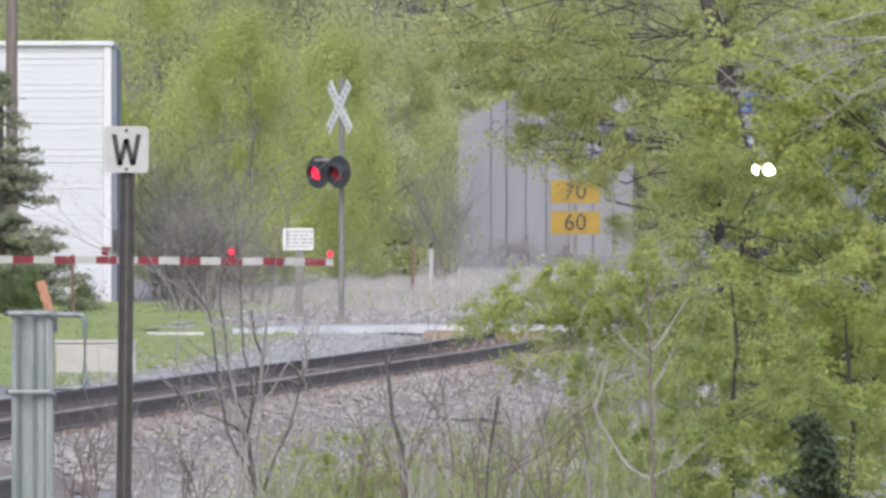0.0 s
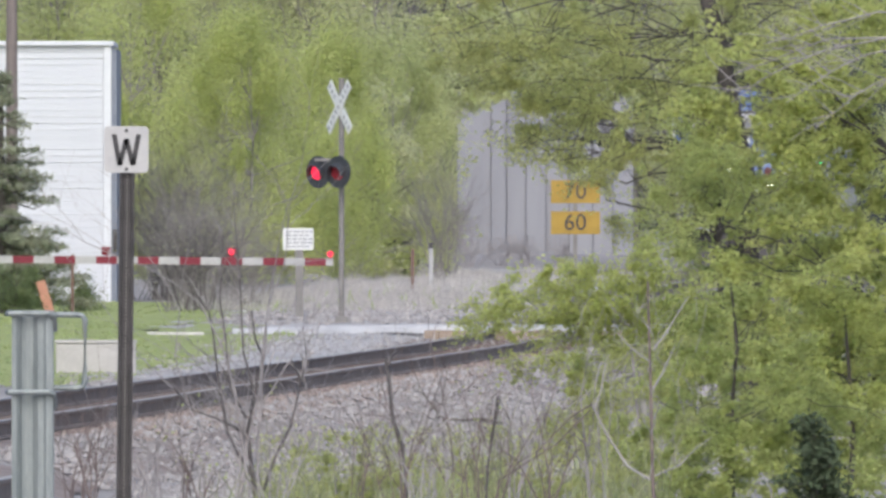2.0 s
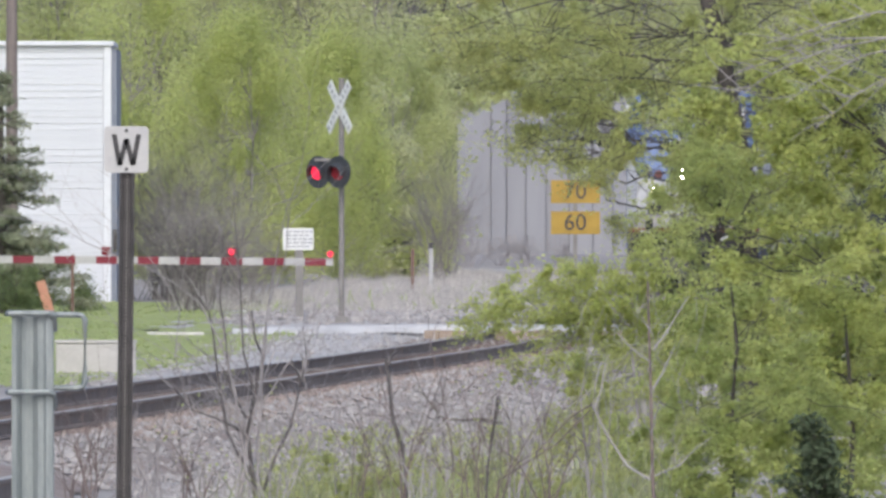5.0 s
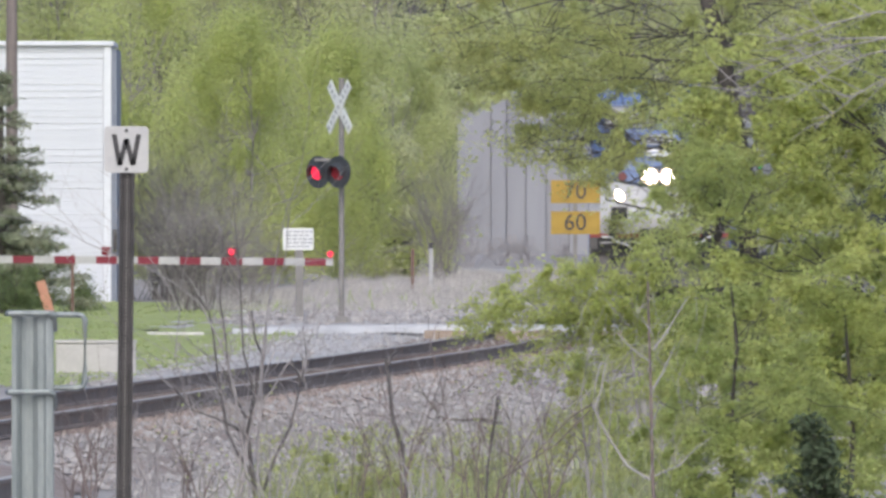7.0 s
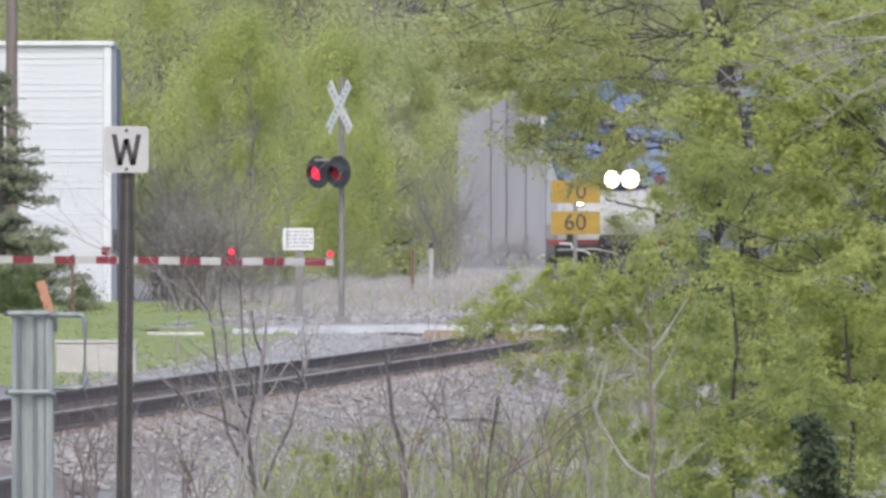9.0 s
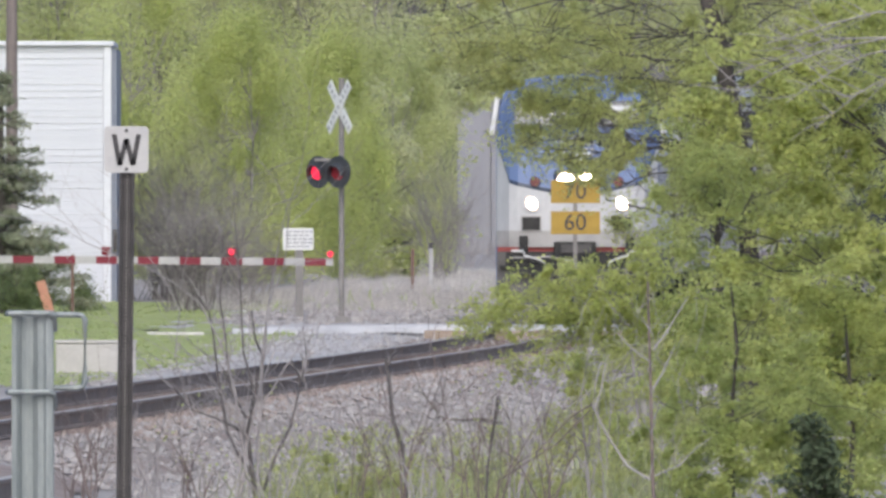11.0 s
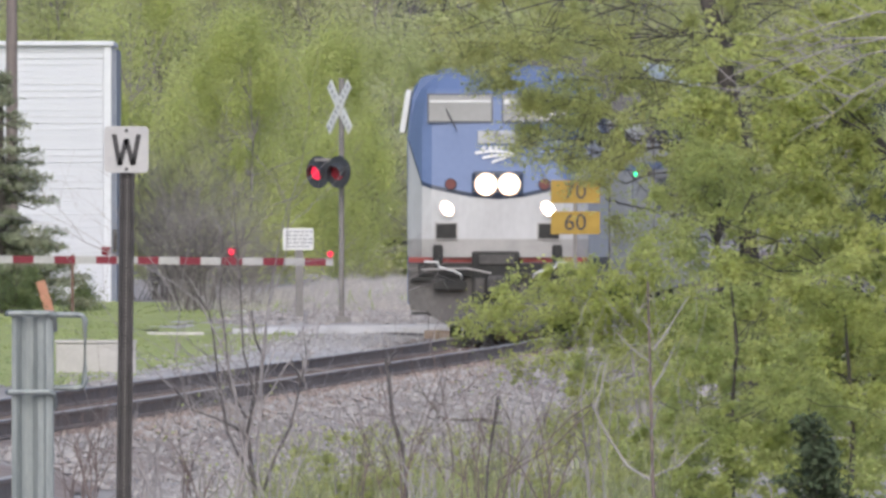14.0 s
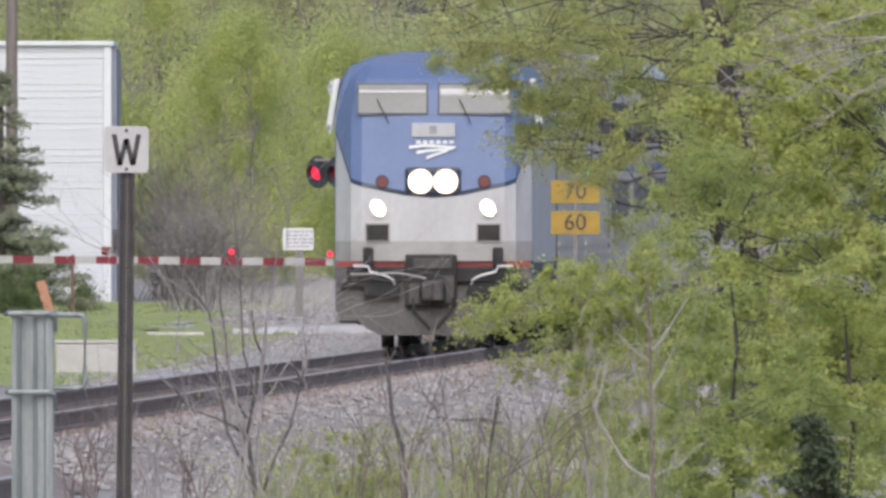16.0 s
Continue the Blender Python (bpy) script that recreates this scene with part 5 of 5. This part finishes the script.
for k in range(5):
    x = -0.25
    while x < 0.2:
        w_ = r_.uniform(0.05, 0.12)
        part("text_bar", box(x, min(0.25, x + w_), -0.017, -0.0125, 1.44 - k * 0.07, 1.468 - k * 0.07), M_GREYINK, t.children[1])
        x += w_ + 0.025

t = sign("speed_sign", 1.95, 600, -0.5, 2.52, [(1.592, 2.317, 2.18, 2.52, M_YELLOW, "yellow plate reading 70"), (1.592, 2.317, 1.722, 2.06, M_YELLOW, "yellow plate reading 60")], "two yellow railway speed plates on a post", "sign")
plates = [o for o in t.children if o.name.startswith("plate")]
for p, s_, z in ((plates[0], "70", 2.35), (plates[1], "60", 1.89)):
    text("numeral", s_, 0.34, M_BLACK, p, pose(0.0, -0.016, z + 0.5) @ FACE, 0.0)

t = sign("whistle_sign", -2.14, 275, -0.55, 2.4, [], "grey whistle plate with a black W on a drilled steel post", "sign")
bpy.data.objects.remove(t.children[0])
bm = section([(-0.052, -0.03), (-0.034, -0.03), (-0.03, 0.0), (0.03, 0.0), (0.034, -0.03), (0.052, -0.03), (0.052, -0.024), (0.038, -0.024), (0.034, 0.006), (-0.034, 0.006), (-0.038, -0.024), (-0.052, -0.024)], -0.4, 2.82)
po = part("post", bm, M_DARKPOST, t, "dark steel channel post")
po.matrix_basis = pose(-0.022, 0, 0, 0, 0.6, 0)
bm = bmesh.new()
z = 0.2
while z < 2.75:
    box(-0.005, 0.005, -0.004, -0.001, z, z + 0.011, bm=bm)
    z += 0.0254
part("post_holes", bm, M_MAST, po)
pl = part("plate", box(-0.15, 0.15, -0.045, -0.035, 2.665, 2.98), M_WPLATE, t, "grey plate with rounded corners")
bv = pl.modifiers.new("round", "BEVEL")
bv.width, bv.segments, bv.limit_method = 0.03, 5, "WEIGHT"
at = pl.data.attributes.new("bevel_weight_edge", "FLOAT", "EDGE")
for e in pl.data.edges:
    a, b = (pl.data.vertices[i].co for i in e.vertices)
    at.data[e.index].value = 1.0 if abs(a.y - b.y) > 0.005 else 0.0
bm = bmesh.new()
for xa, xb, za, zb in ((-0.083, -0.045, 0.105, -0.105), (-0.045, 0.0, -0.105, 0.075), (0.0, 0.045, 0.075, -0.105), (0.045, 0.083, -0.105, 0.105)):
    q = [bm.verts.new((xx + w, yy, zz)) for yy in (-0.049, -0.046) for xx, zz, w in ((xa, za, -0.017), (xa, za, 0.017), (xb, zb, 0.017), (xb, zb, -0.017))]
    for f in ((0, 1, 2, 3), (7, 6, 5, 4), (0, 4, 5, 1), (1, 5, 6, 2), (2, 6, 7, 3), (3, 7, 4, 0)):
        bm.faces.new([q[c] for c in f])
bmesh.ops.translate(bm, verts=bm.verts[:], vec=(0, 0, 2.82))
part("letter", bm, M_BLACK, pl, "black letter W")
for z in (2.69, 2.95):
    part("bolt", cyl((0, -0.052, z), (0, -0.045, z), 0.012), M_BLACK, pl)


# ---- galvanised post with a pipe loop ----
t = empty("steel_post", pose(-1.482, 147, -0.5), "galvanised steel post with clamped pipe loop", "post")
bm = section([(-0.076, -0.06), (-0.06, -0.064), (-0.046, -0.05), (-0.04, -0.03), (-0.022, -0.024), (0.0, -0.03), (0.018, -0.05), (0.04, -0.056), (0.048, -0.066), (0.074, -0.06), (0.076, 0.06), (-0.076, 0.06)], -0.2, 1.915)
part("post_body", bm, M_GALV, t, "weathered ribbed galvanised section")
for z in (1.905, 1.62):
    part("clamp", tube([(-0.09, -0.02, z), (-0.085, -0.075, z), (0.06, -0.078, z), (0.075, -0.07, z - 0.005), (0.078, -0.04, z - 0.03), (0.078, 0.0, z - 0.06)], 0.011), M_GALV, t)
part("pipe_loop", tube([(0.05, 0.03, 1.90), (0.16, 0.03, 1.90), (0.18, 0.03, 1.895), (0.188, 0.03, 1.88), (0.188, 0.03, 1.66), (0.18, 0.03, 1.64), (0.16, 0.03, 1.635), (0.05, 0.03, 1.635)], 0.011), M_GALV, t)

# ---- grey box by the line, posts, pole ----
t = empty("equipment_box", pose(-5.07, 594, -0.33), "low grey concrete equipment box beside the track", "equipment box")
part("body", box(-0.585, 0.585, 0, 0.6, -0.1, 0.46, 0.02), M_CONCRETE, t)
part("lid", box(-0.6, 0.6, -0.02, 0.62, 0.46, 0.51, 0.012), M_CONCRETE, t)
t = empty("utility_pole", pose(-8.64, 815, 0.2), "weathered wooden utility pole before the white building", "utility pole")
part("shaft", cyl((0, 0, -0.3), (0, 0, 9.5), 0.135, 0.10, 14), M_WOODPOLE, t)
t = empty("marker_post", pose(-0.263, 900, 0.45), "slim white marker post with a black top", "marker post")
part("shaft", box(-0.045, 0.045, -0.03, 0.03, -0.1, 0.98, 0.008), M_GATEWHITE, t)
part("cap", box(-0.053, 0.053, -0.033, 0.033, 0.98, 1.11, 0.008), M_BLACK, t)
t = empty("marker_post", pose(-0.675, 900, 0.45), "short rusty red marker post in dry grass", "marker post")
part("shaft", box(-0.04, 0.04, -0.03, 0.03, -0.1, 0.97, 0.008), M_RUST, t)
t = empty("marker_board", pose(-7.45, 775, 0.12, 0, -17, 0), "leaning orange board before the white building", "marker board")
part("board", box(-0.09, 0.09, -0.02, 0.02, 0, 0.76, 0.008), M_ORANGE, t)
t = empty("rusty_stake", pose(-7.06, 775, 0.15), "thin rusty steel stake before the white building", "stake")
part("shaft", cyl((0, 0, -0.1), (0, 0, 1.2), 0.03, seg=8), M_RUST, t)


t = empty("fallen_log", pose(-3.85, 830, ground_z(-3.85, 830) + 0.05), "dark fallen log on the pale gravel", "log")
part("log_body", cyl((-0.38, 0, 0), (0.36, 0.1, 0.015), 0.06, 0.035, 9), M_BARK, t)
t = empty("fallen_branch", pose(0.3, 478, ground_z(0.3, 478) + 0.03), "thin dark fallen branch on the gravel bank", "branch")
part("branch_body", tube([(-0.36, 0, 0.05), (-0.1, 0.1, 0.02), (0.15, 0.1, 0.03), (0.42, 0, -0.02)], 0.022, 6), M_BARK, t)
t = empty("concrete_edging", pose(-4.6, 701, -0.04), "pale concrete edging strip in the lawn", "edging", kind="structure")
part("strip", box(-0.5, 0.48, -0.15, 0.15, -0.1, 0.085, 0.01), M_ROAD, t)



def crossing_timber(u0, u1, y0, y1, label):
    """Worn boards laid flush beside the rails, with open joints between them."""
    y = (y0 + y1) / 2
    t = empty("crossing_timber", pose(track_x(y), y, rail_z(y), 0, 0, TURN), label, "crossing timber", "timbers of the crossing")
    n = max(2, round((u1 - u0) / 0.24))
    for k in range(n):
        a = u0 + (u1 - u0) * k / n
        part("board", box(a + 0.006, a + (u1 - u0) / n - 0.006, (y0 - y1) / 2 - 0.05 * (k % 2), (y1 - y0) / 2, -0.17, -0.012 - 0.006 * (k % 3), 0.008), M_TIMBER, t)


for u0, u1 in ((-1.9, -0.86), (-0.66, 0.66), (0.86, 1.9)):
    crossing_timber(u0, u1, 702.5, 706.0, "worn tan boards of the level crossing between the rails" if abs(u0) < 0.7 else "worn tan boards of the level crossing beside the rail")

# ---- ties: those nearest the camera singly, the rest joined ----
def build_ties():
    bm = box(-1.3, 1.3, -0.115, 0.115, -0.16, 0.0, 0.012)
    first = part("tie", bm, M_TIE, track)
    r = random.Random(3)
    for i in range(300):
        ob = first if i == 0 else new("tie", first.data)
        ob.parent = track
        y = 385 + i * 0.53
        ob.matrix_basis = pose(track_x(y) + r.uniform(-0.05, 0.05), y, rail_z(y) - 0.174, 0, 0, TURN + r.uniform(-1, 1))
    vs, fs = [], []
    for i in range(520):
        y = (385 + (300 + i) * 0.53)
        c = track_x(y)
        z = rail_z(y) - 0.174
        b = len(vs)
        vs += [(c + a, y + e, z + q) for a in (-1.3, 1.3) for e in (-0.115, 0.115) for q in (-0.16, 0)]
        fs += [(b, b + 1, b + 3, b + 2), (b + 4, b + 6, b + 7, b + 5), (b, b + 4, b + 5, b + 1), (b + 2, b + 3, b + 7, b + 6), (b + 1, b + 5, b + 7, b + 3)]
    tagged(raw("far_ties", vs, fs, M_TIE, track), kind="stuff")


build_ties()


# ---- what moves ----
SPEED, NOSE_AT_END = 27.0, 613.8


def on_track(y):
    pitch = math.degrees(math.atan((rail_z(y + 18) - rail_z(y)) / 18))
    return pose(track_x(y), y, rail_z(y), pitch, 0, TURN)


def motions():
    times = [0.5 * k for k in range(33)]
    walk(loco, [(t, on_track(NOSE_AT_END + SPEED * (16.0 - t))) for t in times])
    for k, c in enumerate(coaches):
        walk(c, [(t, on_track(NOSE_AT_END + SPEED * (16.0 - t) + 21.8 + 26.2 * k)) for t in times])
    for ob, phase, spot in lamps:
        rows, ang = [], 0.0 if phase == 0 else 180.0
        rows.append((0.0, ang))
        n = 0
        while True:
            at_ = (0.37 if n % 2 == 0 else 0.90) + n // 2
            if at_ > 15.95:
                break
            for j in range(4):
                rows.append((at_ + j / 30, ang + j * 60))
            ang += 180.0
            n += 1
        rows.append((16.0, ang))
        walk(ob, [(t, Matrix.Translation(spot) @ pose(0, 0, 0, 0, 0, a)) for t, a in rows])


motions()
